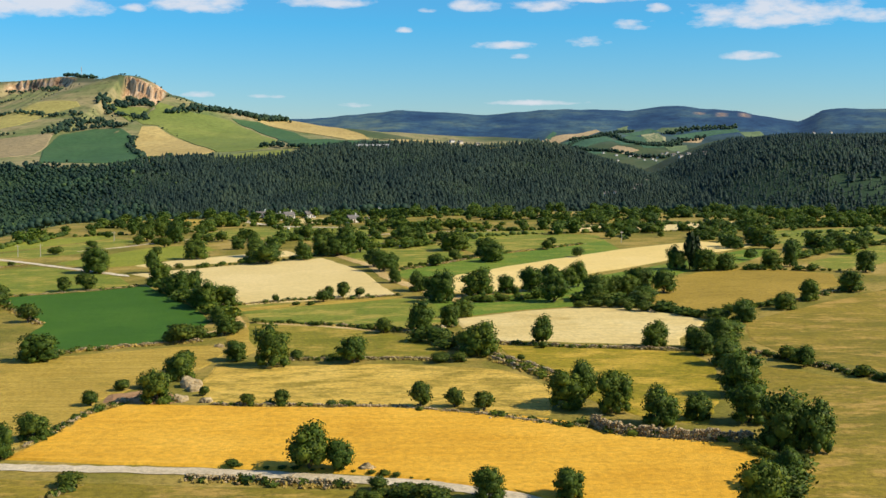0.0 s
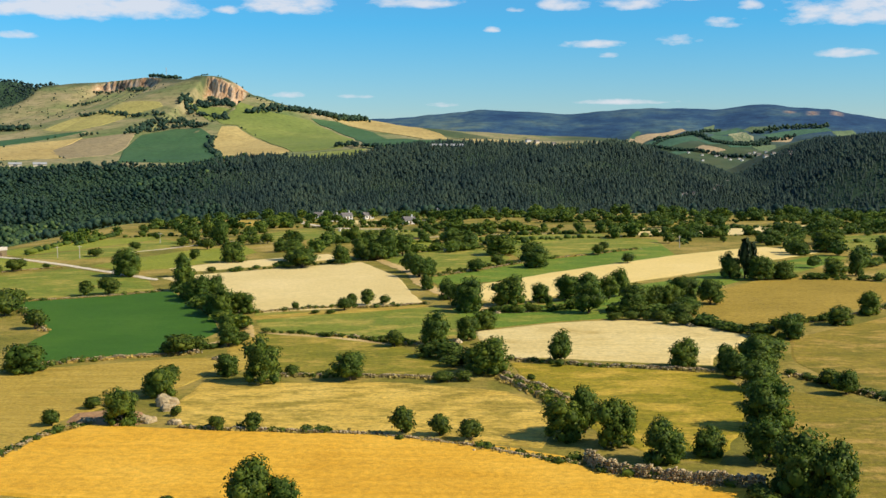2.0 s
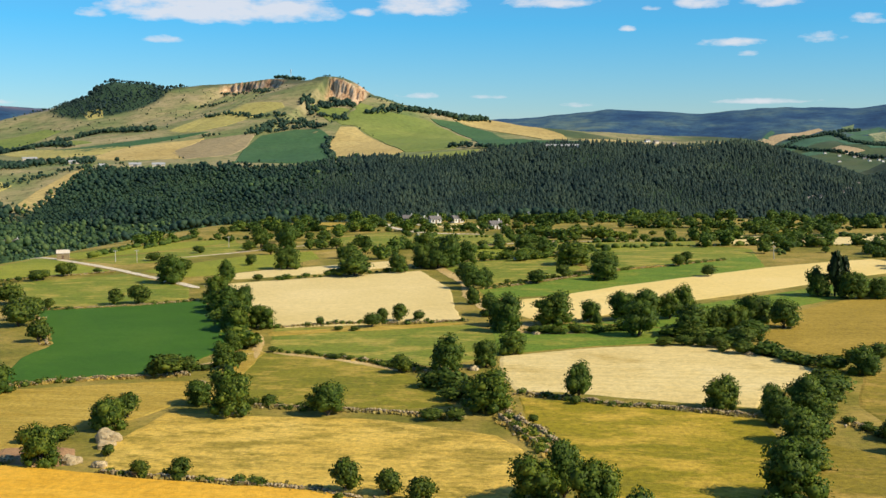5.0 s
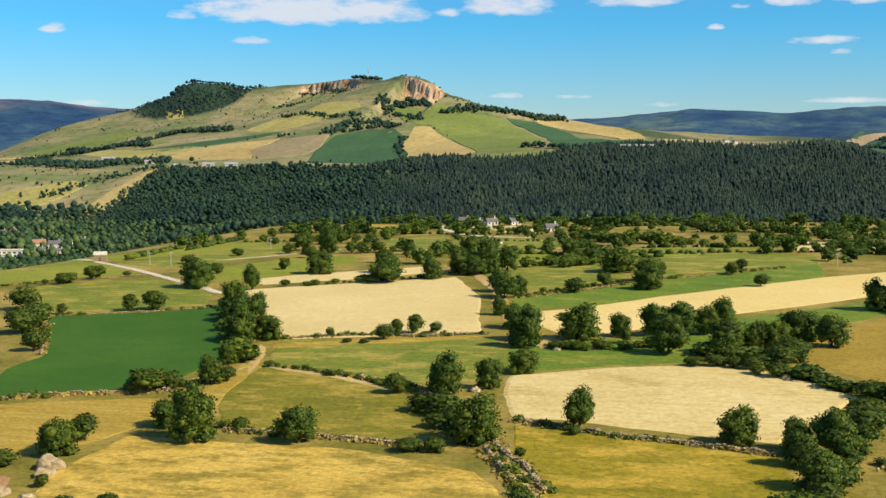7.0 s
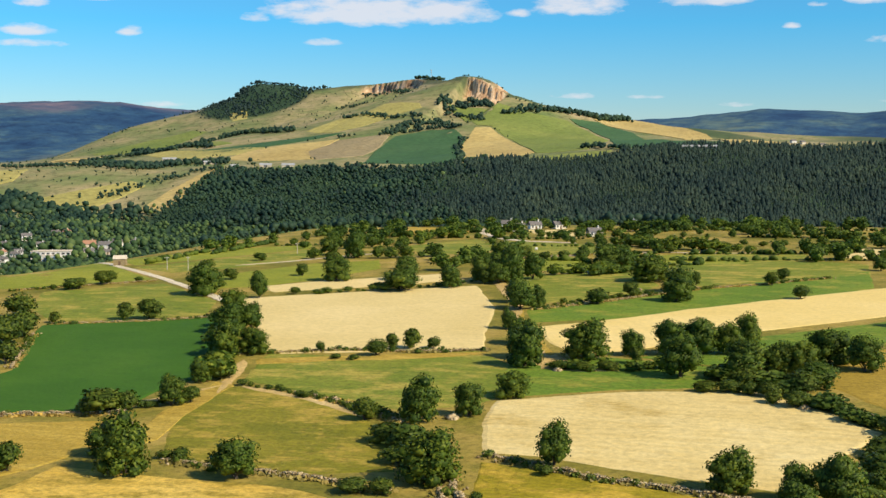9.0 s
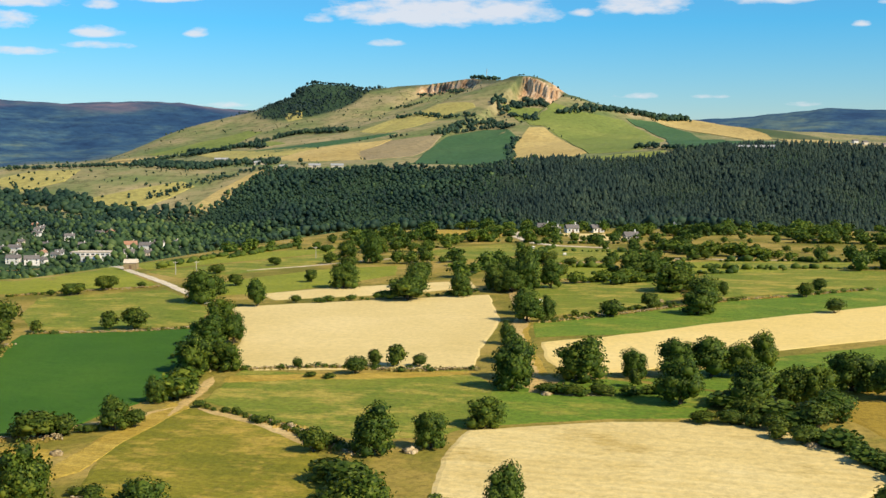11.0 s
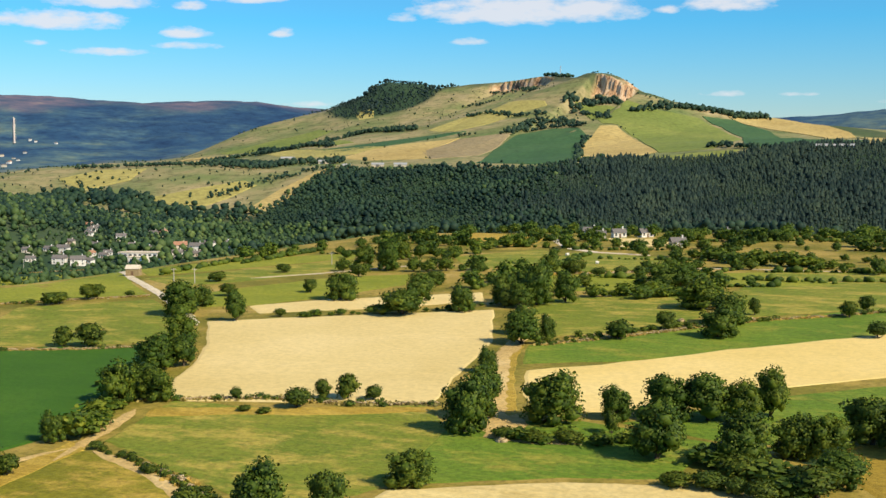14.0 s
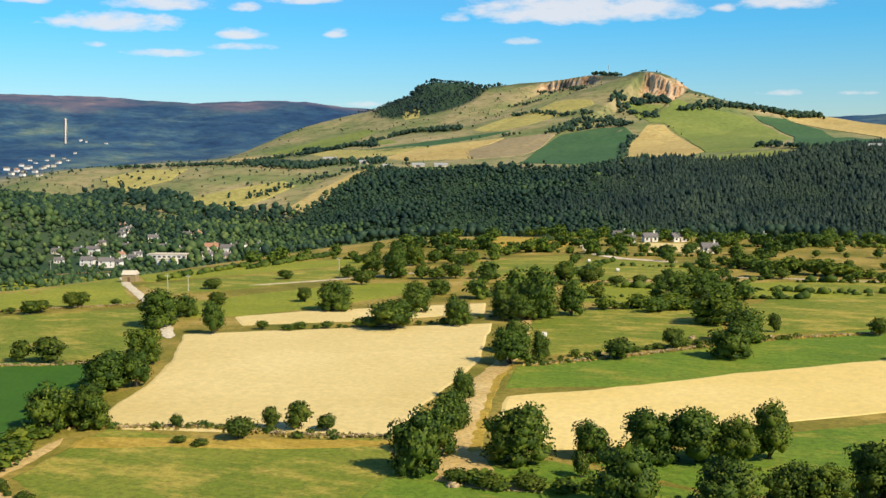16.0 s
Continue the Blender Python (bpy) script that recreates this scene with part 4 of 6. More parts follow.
# ---- the land, one sheet to the horizon ----
def cover_masks(x, y):
    """How far turf, woodland and bare rock take over from rough grass, and where haze blue tints the distance."""
    z = height(x, y)
    e = 6.0
    steep = np.hypot(height(x + e, y) - height(x - e, y), height(x, y + e) - height(x, y - e)) / (2 * e)
    r = np.hypot(x, y)
    turf = ease((r - 900) / 250)
    rim_y = np.interp(x, [-1900, -1250, -768, -400, -100, 60, 300], [1740, 1500, 1548, 1580, 1660, 1720, 1800])
    front = ease((-inside_plateau(x, y) - 5) / 25) * ease((rim_y + 5 - y) / 30) * ease((x + 775 - 0.16 * (1564 - y)) / 30)
    right = ease((x - 100) / 80) * ease((y - 800) / 100) * ease((2100 - y) / 200) * ease((x - 0.2 * (y - 900)) / 60)
    far = ease((r - 3250) / 300) * 0.9
    valley = ease((-20 - z) / 12) * 0.75 * ease((x + 775 - 0.16 * (1564 - y)) / 30)
    knoll = ease((520 - np.hypot(x + 1060, y - 930)) / 120) * 0.9 * ease((1210 - y) / 50)
    vale = ease((-29 - z) / 6) * 0.9
    behind = ease((x + 40) / 120) * ease((y - 1740) / 60) * ease((x - 0.02 * (y - 1740)) / 120) * 0.85
    wood = np.maximum.reduce([front, right, far, valley, knoll, vale, behind])
    _, d = butte(x, y, np.zeros_like(x))
    blocks = np.maximum(ease((x + 700) / 14) * ease((-590 - x) / 20), ease((x + 1090) / 40) * ease((-845 - x) / 40))
    rock = ease((steep - 0.5) / 0.2) * blocks * ease((70 - d) / 12) * ease((r - 2200) / 100)
    az = np.degrees(np.arctan2(x, y))
    crag = ease((az - 11.6) / 0.3) * ease((15.5 - az) / 0.4) * ease((z - 166 - 5 * np.sin(az * 4)) / 4) * ease((184 - z) / 4) * ease((np.sin(az * 9) + 0.8 * np.sin(az * 23 + 1) - 0.1) / 0.4) * ease((r - 3900) / 80)
    rock = np.maximum(rock, 0.5 * crag)
    crest = ease((60 - d) / 20) * ease((r - 2200) / 100) * (1 - rock)
    wood = np.maximum(wood, crest * 0.75)
    dome = ease((1 - np.hypot((x + 1362 - 0.3 * (2790 - y)) / 165, (y - 2730) / 215)) / 0.16) * (r > 2000)
    wood = np.maximum(wood, dome)
    # where the painted haze blue of the far ranges sets in
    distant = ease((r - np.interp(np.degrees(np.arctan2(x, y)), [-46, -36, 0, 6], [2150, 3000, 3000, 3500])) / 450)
    return turf, wood, rock, distant


def land_sheet():
    """Fan of rings about the path: fine near by, coarser far off, with closer rings where the rock step stands."""
    rings = np.concatenate([[3.0, 15.0, 30.0, 45.0], np.arange(60, 900, 9.0), np.arange(900, 2200, 18.0), np.arange(2200, 2400, 8.0), np.arange(2400, 2900, 5.0), np.arange(2900, 3000, 12.0), np.arange(3000, 4990, 28.0)])
    angles = np.radians(np.concatenate([np.arange(-180, -72, 4.0), np.arange(-72, -54, 0.5), np.arange(-54, -28, 0.3), np.arange(-28, -23, 0.2), np.arange(-23, -12.6, 0.075), np.arange(-12.6, -8, 0.2), np.arange(-8, 36, 0.36), np.arange(36, 180, 4.0)]))
    R, A = np.meshgrid(rings, angles, indexing="ij")
    X, Y = R * np.sin(A), R * np.cos(A)
    Z = height(X, Y)
    nr, na = R.shape
    V = np.stack([X.ravel(), Y.ravel(), Z.ravel()], 1)
    i, j = np.meshgrid(np.arange(nr - 1), np.arange(na), indexing="ij")
    k = (j + 1) % na
    F = np.stack([i * na + j, i * na + k, (i + 1) * na + k, (i + 1) * na + j], -1).reshape(-1, 4)
    mesh = arrays_mesh("ground", np.vstack([V, [(0, 0, level(0, 0))]]), F)
    # the hub
    bm = bmesh.new()
    bm.from_mesh(mesh)
    bm.verts.ensure_lookup_table()
    hub = bm.verts[nr * na]
    for j in range(na):
        bm.faces.new((hub, bm.verts[(j + 1) % na], bm.verts[j]))
    bm.to_mesh(mesh)
    bm.free()
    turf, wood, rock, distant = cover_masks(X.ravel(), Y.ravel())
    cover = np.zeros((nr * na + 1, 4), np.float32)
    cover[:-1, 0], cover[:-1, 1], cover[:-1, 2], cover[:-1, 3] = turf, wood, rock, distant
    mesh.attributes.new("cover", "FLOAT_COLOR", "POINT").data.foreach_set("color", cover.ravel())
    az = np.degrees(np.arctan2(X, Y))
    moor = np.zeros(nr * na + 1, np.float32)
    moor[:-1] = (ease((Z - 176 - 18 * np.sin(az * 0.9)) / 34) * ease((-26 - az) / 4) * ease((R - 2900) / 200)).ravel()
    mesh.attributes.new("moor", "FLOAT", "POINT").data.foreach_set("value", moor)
    mesh.polygons.foreach_set("use_smooth", np.ones(len(mesh.polygons), bool))
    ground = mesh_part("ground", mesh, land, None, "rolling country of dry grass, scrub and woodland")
    return tagged(ground, category="ground", kind="structure")


ground = land_sheet()


def forest(name, label, box, keep, gap, tall, leaf, pointed, seed):
    """A wood nobody could count: crowns on a jittered grid inside box where keep(x, y) says so."""
    rng = np.random.default_rng(seed)
    x0, x1, y0, y1 = box
    gx, gy = np.meshgrid(np.arange(x0, x1, gap), np.arange(y0, y1, gap))
    x, y = gx.ravel() + rng.uniform(-0.48, 0.48, gx.size) * gap, gy.ravel() + rng.uniform(-0.48, 0.48, gx.size) * gap
    ok = keep(x, y) > rng.uniform(0.0, 1.0, x.size)
    x, y = x[ok], y[ok]
    n = len(x)
    z = height(x, y)
    h = tall * rng.uniform(0.6, 1.25, n) * (0.85 + 0.3 * np.sin(x * 0.03) * np.sin(y * 0.021))
    w = h * (0.30 if pointed else 0.42) * rng.uniform(0.8, 1.25, n)
    V, F = [], []
    if pointed:
        sides, tiers = 5, [(0.12, 0.66, 1.0), (0.48, 1.0, 0.72)]
        for low, high, wide in tiers:
            a = rng.uniform(0, math.tau, (n, 1)) + np.arange(sides) * math.tau / sides
            r = w[:, None] * wide * rng.uniform(0.75, 1.3, (n, sides))
            ring = np.stack([x[:, None] + r * np.cos(a), y[:, None] + r * np.sin(a), z[:, None] + h[:, None] * (low + rng.uniform(-0.05, 0.05, (n, sides)))], 2)
            tip = np.stack([x, y, z + h * high], 1)[:, None]
            V.append(np.concatenate([ring, tip], 1))
        V = np.stack(V, 1).reshape(-1, 3)
        one = np.array([(i, (i + 1) % 5, 5) for i in range(5)])
        F = (one[None] + (np.arange(n * 2) * 6)[:, None, None]).reshape(-1, 3)
    else:
        m = 12
        lobes = []
        for ox, oz, s in ((0.15, 0.6, 0.85), (0.5, 0.42, 0.66)):
            a = rng.uniform(0, math.tau, n)
            c = np.stack([x + ox * w * np.cos(a), y + ox * w * np.sin(a), z + h * oz], 1)
            v = BALL_V[None] * (1 + rng.uniform(-0.35, 0.2, (n, m, 1))) * (w * s)[:, None, None] + c[:, None]
            lobes.append(v)
        V = np.stack(lobes, 1).reshape(-1, 3)
        F = (BALL_F[None] + (np.arange(n * 2) * m)[:, None, None]).reshape(-1, 3)
    ob = mesh_part(name, arrays_mesh(name, V, F), leaf, None, label)
    return tagged(ob, category="forest", kind="stuff")


def front_slope(x, y):
    wood = cover_masks(x, y)[1]
    return wood * ease((height(x, y) + 30) / 10 + 1.2)


def leafy(x, y):
    """Where broadleaved trees take over from the pines: the west, and the foot of the slope."""
    return np.maximum(ease((-330 - x) / 120), ease((1340 - y + 25 * np.sin(x * 0.03)) / 70) * ease((-140 - x) / 90))


HILL_CLEARING = [(430, 1252), (452, 1246), (490, 1240), (462, 1150), (440, 1148), (416, 1157), (418, 1201)]
forest("pine_forest", "dense dark pine forest on the valley side", (-620, 320, 1080, 1720), lambda x, y: front_slope(x, y) * (1 - 0.93 * leafy(x, y)), 4.7, 9.5, hazy_pine_leaf, True, 11)
forest("broadleaf_forest", "dense green broadleaf wood on the valley side", (-1150, -100, 980, 1640), lambda x, y: front_slope(x, y) * leafy(x, y), 6.6, 8.0, hazy_wood_leaf, False, 12)
forest("pine_forest", "dark pine forest on the hill across the gorge", (200, 900, 1000, 1900), lambda x, y: cover_masks(x, y)[1] * (1 - 0.55 * inside(np.stack([x, y], 1), HILL_CLEARING)), 6.2, 8.5, hazy_pine_leaf, True, 13)
forest("wooded_dome", "dark woodland on the domed summit", (-1590, -1180, 2330, 2900), lambda x, y: cover_masks(x, y)[1], 11.0, 9, hazy_pine_leaf, False, 14)


VILLAGE = [(-707, 1006, 7), (-717, 1022, 6), (-657, 992, 10), (-678, 1062, 9), (-668, 1066, 10), (-586, 990, 14), (-571, 995, 13), (-577, 1020, 12), (-566, 1034, 10), (-645, 890, 9), (-634, 895, 11), (-614, 907, 9), (-604, 861, 12), (-592, 869, 13),
           (-593, 882, 9), (-602, 909, 8), (-608, 921, 8), (-623, 969, 7), (-604, 966, 9), (-606, 995, 8), (-730, 1028, 7), (-690, 985, 6), (-640, 940, 7), (-660, 930, 6), (-625, 850, 8), (-652, 872, 6), (-560, 955, 10), (-552, 972, 9)]


def clear_of_houses(x, y):
    free = np.ones(np.shape(x))
    for hx, hy, long in VILLAGE + [(-572, 921, 30), (-582, 930, 20)]:
        across, ahead = (x - hx) * 0.73 + (y - hy) * 0.68, (x - hx) * 0.68 - (y - hy) * 0.73
        free *= 1 - (np.abs(across) < 2.5 + 0.42 * long) * (ahead > -7) * (ahead < 9)
    return free


def vale_trees(x, y):
    """Trees between the valley's houses and on its green knoll; the river flats stay open here and there."""
    open_ground = np.sin(x * 0.021 + 1.2) * np.sin(y * 0.026) + 0.6 * np.sin(x * 0.006 + y * 0.009)
    return cover_masks(x, y)[1] * np.where(open_ground > 0.9, 0.2, 0.95) * ease((y - 560) / 60) * ease((-inside_plateau(x, y) - 12) / 20)


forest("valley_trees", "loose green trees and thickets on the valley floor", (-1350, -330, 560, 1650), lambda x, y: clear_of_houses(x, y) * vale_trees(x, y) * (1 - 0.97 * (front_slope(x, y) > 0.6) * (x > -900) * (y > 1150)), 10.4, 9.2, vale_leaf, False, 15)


forest("brow_wood", "ragged trees along the plateau brow", (-300, 460, 640, 900), lambda x, y: 0.75 * ease((14 - np.abs(inside_plateau(x, y) + 6)) / 8), 7.0, 8, hazy_wood_leaf, False, 17)

# crops and meadows of the plateau
field("wheat_field", [(-69.2, 177.8), (-66.4, 206.3), (-60.7, 216.3), (-39.0, 212.6), (-8.6, 210.4), (10.5, 204.4), (22.3, 198.2), (27.2, 189.9), (39.5, 183.6), (52.0, 179.5), (46.8, 161.1), (35.7, 135.4), (22.8, 147.3), (10.2, 158.7), (-1.7, 164.4), (-12.1, 168.9), (-31.7, 172.0)], ripe_wheat, "ripe golden wheat field behind a gravel road", 0.35)
field("hay_field", [(-51.2, 254.8), (-28.3, 253.4), (-10.3, 253.2), (12.5, 244.6), (18.1, 236.6), (23.4, 223.4), (19.3, 203.8), (7.5, 207.7), (-8.7, 213.2), (-26.4, 216.1), (-44.3, 217.2), (-50.2, 230.2)], dry_hay, "dry mown straw-coloured hay field", 0.12)
field("hay_field", [(-131.7, 248.9), (-105.9, 267.1), (-67.3, 282.0), (-57.8, 283.1), (-53.3, 272.6), (-54.8, 251.9), (-63.7, 236.0), (-68.4, 223.5), (-68.8, 204.3), (-67.6, 186.1), (-74.7, 177.8), (-92.8, 174.1)], tan_stubble, "tan mown field with faint swath lines", 0.12)
field("green_crop_field", [(-100.8, 274.9), (-112.3, 305.3), (-113.6, 320.2), (-149.7, 374.7), (-135.0, 385.7), (-104.5, 396.8), (-78.7, 349.0), (-66.6, 321.2), (-68.7, 308.0), (-66.0, 295.4), (-72.2, 290.0), (-90.1, 282.4)], dark_crop, "dark green young crop field", 0.2)
field("meadow", [(-199.1, 438), (-166.8, 465), (-123.1, 427), (-111.9, 401), (-131.9, 390.3), (-153.8, 384.2), (-178.2, 407)], green_meadow, "green meadow behind a low stone wall", 0.1)
field("grain_field", [(-67.1, 350.6), (-74.8, 362.6), (-82.2, 380.5), (-95.2, 402), (-119.0, 433), (-97.4, 447), (-73.8, 463), (-50.5, 478), (-30.4, 430), (-22.3, 394.3), (-15.2, 368.3), (-42.7, 357.7)], pale_straw, "large pale straw-coloured grain field", 0.14)
field("grain_field", [(-125.7, 463), (-112.7, 480), (-71.1, 515), (-61.9, 495), (-84.9, 472), (-113.5, 451)], pale_straw, "narrow pale grain strip behind a hedge", 0.14)
field("meadow", [(-63.7, 350.4), (-33.6, 352.6), (-16.2, 365.2), (-9.7, 358.0), (-3.9, 351.0), (3.1, 317.9), (0.8, 311.5), (-10.4, 303.0), (-28.1, 311.0), (-54.6, 322.2)], green_meadow, "green meadow below the pale grain field", 0.1)
field("meadow", [(-4.3, 356.5), (16.7, 364.0), (40.7, 358.1), (39.8, 336.3), (24.8, 330.8), (3.7, 318.0)], fresh_meadow, "green meadow strip between thorn hedges", 0.1)
field("meadow", [(-54.0, 315.1), (-39.5, 313.2), (-18.1, 296.5), (-5.4, 283.5), (1.5, 265.5), (-10.7, 261.6), (-25.7, 262.5), (-37.4, 264.3), (-49.4, 285.5), (-54.8, 305.1)], tawny_meadow, "olive meadow with worn yellow patches", 0.1)
field("stubble_field", [(4.8, 314.5), (26.4, 327.7), (50.3, 334.9), (63.9, 320.8), (72.5, 308.1), (67.7, 294.6), (59.5, 280.4), (58.1, 271.2), (41.8, 274.1), (21.6, 279.5), (12.5, 279.4), (6.3, 301.2)], white_straw, "bleached straw stubble field", 0.15)
field("meadow", [(13.9, 273.1), (36.8, 267.5), (57.9, 261.3), (60.2, 245.0), (54.4, 216.6), (46.9, 195.1), (37.7, 199.3), (30.5, 213.1), (24.7, 228.4), (18.1, 253.5)], olive_meadow, "olive green pasture below a stone wall", 0.1)
field("grain_field", [(138.1, 497), (121.9, 525), (106.8, 516), (79.5, 492), (54.2, 466), (26.7, 439), (4.2, 413.5), (-8.5, 402.5), (-0.5, 380.5), (5.5, 371.5), (14.5, 371.5), (20.0, 374.0), (45.1, 404), (76.6, 433), (108.2, 466)], warm_straw, "long narrow ripe grain strip", 0.14)
field("meadow", [(-19.2, 429), (-0.6, 450), (25.6, 482), (66.5, 528), (78.6, 543), (78.2, 494), (67.7, 477), (31.4, 442), (6.9, 419), (-12.5, 409)], fresh_meadow, "long narrow green meadow strip", 0.1)
field("meadow", [(-47.0, 503), (-18.3, 522), (-2.0, 528), (10.0, 487), (3.3, 461), (-20.6, 442), (-31.4, 460)], green_meadow, "meadow between hedges and a thorn thicket", 0.1)
field("meadow", [(2.7, 529), (15.1, 554), (63.9, 576), (78.8, 568), (78.5, 532), (55.6, 515), (27.7, 491), (15.6, 482)], green_meadow, "bright meadow beyond the thorn thicket", 0.1)
field("fallow_field", [(59.1, 358.5), (78.4, 387.0), (102.0, 418), (112.6, 420), (138.5, 396.8), (131.4, 369.7), (102.7, 343.5), (77.6, 321.8), (66.7, 341.7)], olive_hay, "tan-olive mown field behind a hedge", 0.12)
field("meadow", [(24, 366), (46, 396), (78, 424), (108, 456), (136, 488), (146, 480), (114, 430), (100, 423), (76, 392), (57, 362), (42, 360)], fresh_meadow, "green strip between the grain and a hedge", 0.08)
field("meadow", [(83.0, 303.7), (101.3, 322.0), (143.6, 359.7), (214.3, 415), (120.2, 210.0), (95.5, 237.7), (80.5, 259.3), (77.4, 274.2)], dry_meadow, "dry sloping meadow with yellow patches", 0.1)
field("meadow", [(65.5, 247.0), (75.7, 239.4), (89.0, 221.3), (110.3, 192.4), (64.3, 110.4), (42.8, 127.2), (50.2, 152.1), (57.5, 181.8), (60.0, 214.0)], dry_meadow, "dry tan-green pasture beside a tree line", 0.1)
field("meadow", [(-80.5, 168.7), (-66.7, 166.5), (-40.0, 162.2), (-14.7, 159.2), (5.4, 150.7), (15.5, 136.5), (-5.4, 129.7), (-67.1, 139.9)], dry_meadow, "dry grass strip below the gravel road", 0.15)
field("meadow", [(-610, 722), (-582, 756), (-560, 836), (-202.9, 496), (-173.4, 471), (-193.2, 461), (-227.8, 437)], bright_meadow, "bright yellow-green meadow near the village road", 0.1)
field("meadow", [(-210.0, 511), (-191.4, 547), (-180.1, 580), (-173.7, 604), (-154.1, 580), (-156.3, 546), (-167.0, 513), (-181.7, 495)], green_meadow, "green meadow strip near the plateau brow", 0.1)
field("hay_field", [(-248.3, 550), (-223.4, 583), (-205.9, 616), (-188.7, 636), (-176.9, 609), (-197.2, 554), (-215.1, 520)], bright_meadow, "thin pale hay strip on the plateau brow", 0.1)
field("hay_field", [(-163.0, 475), (-154.4, 498), (-138.7, 542), (-118.7, 556), (-106.3, 527), (-114.7, 487), (-126.8, 464), (-140.0, 457)], bright_meadow, "olive hay plot between scattered shrubs", 0.1)
field("meadow", [(-135.0, 630), (-111.8, 677), (-95.1, 650), (-82.6, 607), (-105.4, 580)], green_meadow, "small green paddock near the white houses", 0.1)
field("meadow", [(-89.3, 629), (-90.4, 664), (-41.6, 650), (-31.3, 606), (-59.2, 582), (-70.0, 577)], green_meadow, "green paddock with a hedge near the houses", 0.1)
field("meadow", [(-65.6, 567), (-40.7, 583), (-29.3, 567), (-28.9, 532), (-50.4, 525)], bright_meadow, "yellow-green paddock beside the lane", 0.1)
field("meadow", [(-14.6, 590), (3.9, 601), (37.2, 571), (29.0, 560), (9.1, 559), (-4.8, 559)], bright_meadow, "bright meadow behind a shrub row", 0.1)
field("hay_field", [(-199.8, 780), (-206, 797), (-137.2, 753), (-130.6, 715), (-159.4, 705)], tan_stubble, "tan hay plot beside the white houses", 0.1)
field("hay_field", [(-108.0, 767), (-76.1, 770), (-60.0, 723), (-82.0, 707)], pale_straw, "pale hay plot on the brow", 0.1)
field("meadow", [(161.8, 573), (233.2, 587), (271.3, 585), (233.6, 503), (197.8, 497), (151.5, 484)], green_meadow, "green meadow near the brow", 0.1)
field("meadow", [(141.5, 431), (196.1, 493), (245.5, 501), (216.5, 442), (170.5, 428), (144.3, 407)], green_meadow, "green sloping meadow near the brow", 0.1)
field("hay_field", [(71.1, 640), (128.9, 639), (180.9, 653), (162.1, 595), (118.9, 589), (71.9, 594)], pale_straw, "pale hay plot near the brow", 0.1)
field("meadow", [(6.3, 614), (55.2, 608), (56.5, 560), (31.8, 524), (8.2, 535)], green_meadow, "green plot among far shrubs", 0.1)
# plots on the bench and the slopes of the butte
field("hill_field", [(-580, 1628), (-655, 1866), (-687, 2041), (-650, 2121), (-605, 2120), (-545, 2016), (-521, 1898), (-416, 1590), (-482, 1589)], hill_dark, "dark green crop on the slope below the butte", 0.9)
field("hill_field", [(-769, 1831), (-783, 2001), (-702, 2048), (-667, 1903), (-653, 1800), (-691, 1709)], hill_fallow_shaded, "grey-tan fallow plot on the bench", 0.9)
field("hill_field", [(-878, 1748), (-909, 1893), (-875, 1956), (-789, 2014), (-771, 1847), (-702, 1722), (-805, 1719)], hill_tan, "tan mown plot on the bench", 0.9)
field("hill_field", [(-414, 1589), (-515, 1883), (-544, 2028), (-561, 2128), (-536, 2141), (-459, 2008), (-344.9, 1719), (-361.9, 1612)], hill_tan, "tan wedge-shaped stubble on the slope", 0.9)
field("hill_field", [(-695, 2372), (-634, 2398), (-520, 2338), (-442, 2383), (-375.6, 2258), (-302.3, 2072), (-259.6, 1692), (-337.3, 1706), (-461, 2029), (-536, 2155), (-565, 2153)], hill_green, "light green pasture under the cliff", 0.9)
field("hill_field", [(-445, 2413), (-395.6, 2473), (-297.0, 2310), (-137.7, 1794), (-68.1, 1733), (-135.1, 1647), (-215.4, 1670), (-304.1, 2109), (-382.5, 2303)], hill_dark, "green crop on the long lower slope", 0.9)
field("hill_field", [(-412, 2496), (-384.6, 2612), (-298.0, 2618), (-163.4, 2374), (0.3, 1728), (-69.9, 1754), (-191.3, 2243), (-296.4, 2340)], hill_tan, "orange-tan stubble strip along the spur", 0.9)
field("hill_field", [(-348.9, 1595), (-282.5, 1649), (-219.3, 1648), (-229.4, 1620), (-279.6, 1601)], hill_green, "pale green strip at the forest rim", 0.9)
field("hill_field", [(-1506, 2265), (-1436, 2373), (-1363, 2451), (-1298, 2405), (-1304, 2307), (-1358, 2212)], hill_green, "light green pasture on the far bench", 0.9)
field("hill_field", [(-1075, 1976), (-984, 2029), (-894, 2091), (-811, 2091), (-837, 2045), (-906, 1951), (-957, 1896)], hill_dark, "narrow green crop strip on the bench", 0.9)
field("hill_field", [(-1238, 2015), (-1090, 1981), (-961, 1967), (-896, 1932), (-904, 1842), (-977, 1797)], hill_pale, "pale yellow-green strip on the bench", 0.9)
field("hill_field", [(-1318, 1739), (-1597, 2235), (-1442, 2207), (-1448, 2176), (-1627, 2214)], hill_tan, "long tan stubble strip far along the bench", 0.9)
field("hill_field", [(-1472, 2038), (-1366, 2044), (-1293, 2017), (-1248, 1834)], hill_tan, "tan strip beside the white sheds", 0.9)
field("hill_field", [(-928, 2173), (-913, 2293), (-880, 2400), (-756, 2349), (-736, 2310), (-775, 2265), (-805, 2159), (-843, 2110)], hill_pale, "dry turf spur below the western cliff", 0.9)
field("hill_field", [(-1235, 2150), (-1129, 2153), (-1042, 2069), (-1097, 2034)], hill_green, "green pasture between hedges", 0.9)
field("hill_field", [(-1347, 2598), (-1309, 2614), (-1257, 2524), (-1287, 2510)], hill_pale, "small clearing on the wooded dome", 0.9)
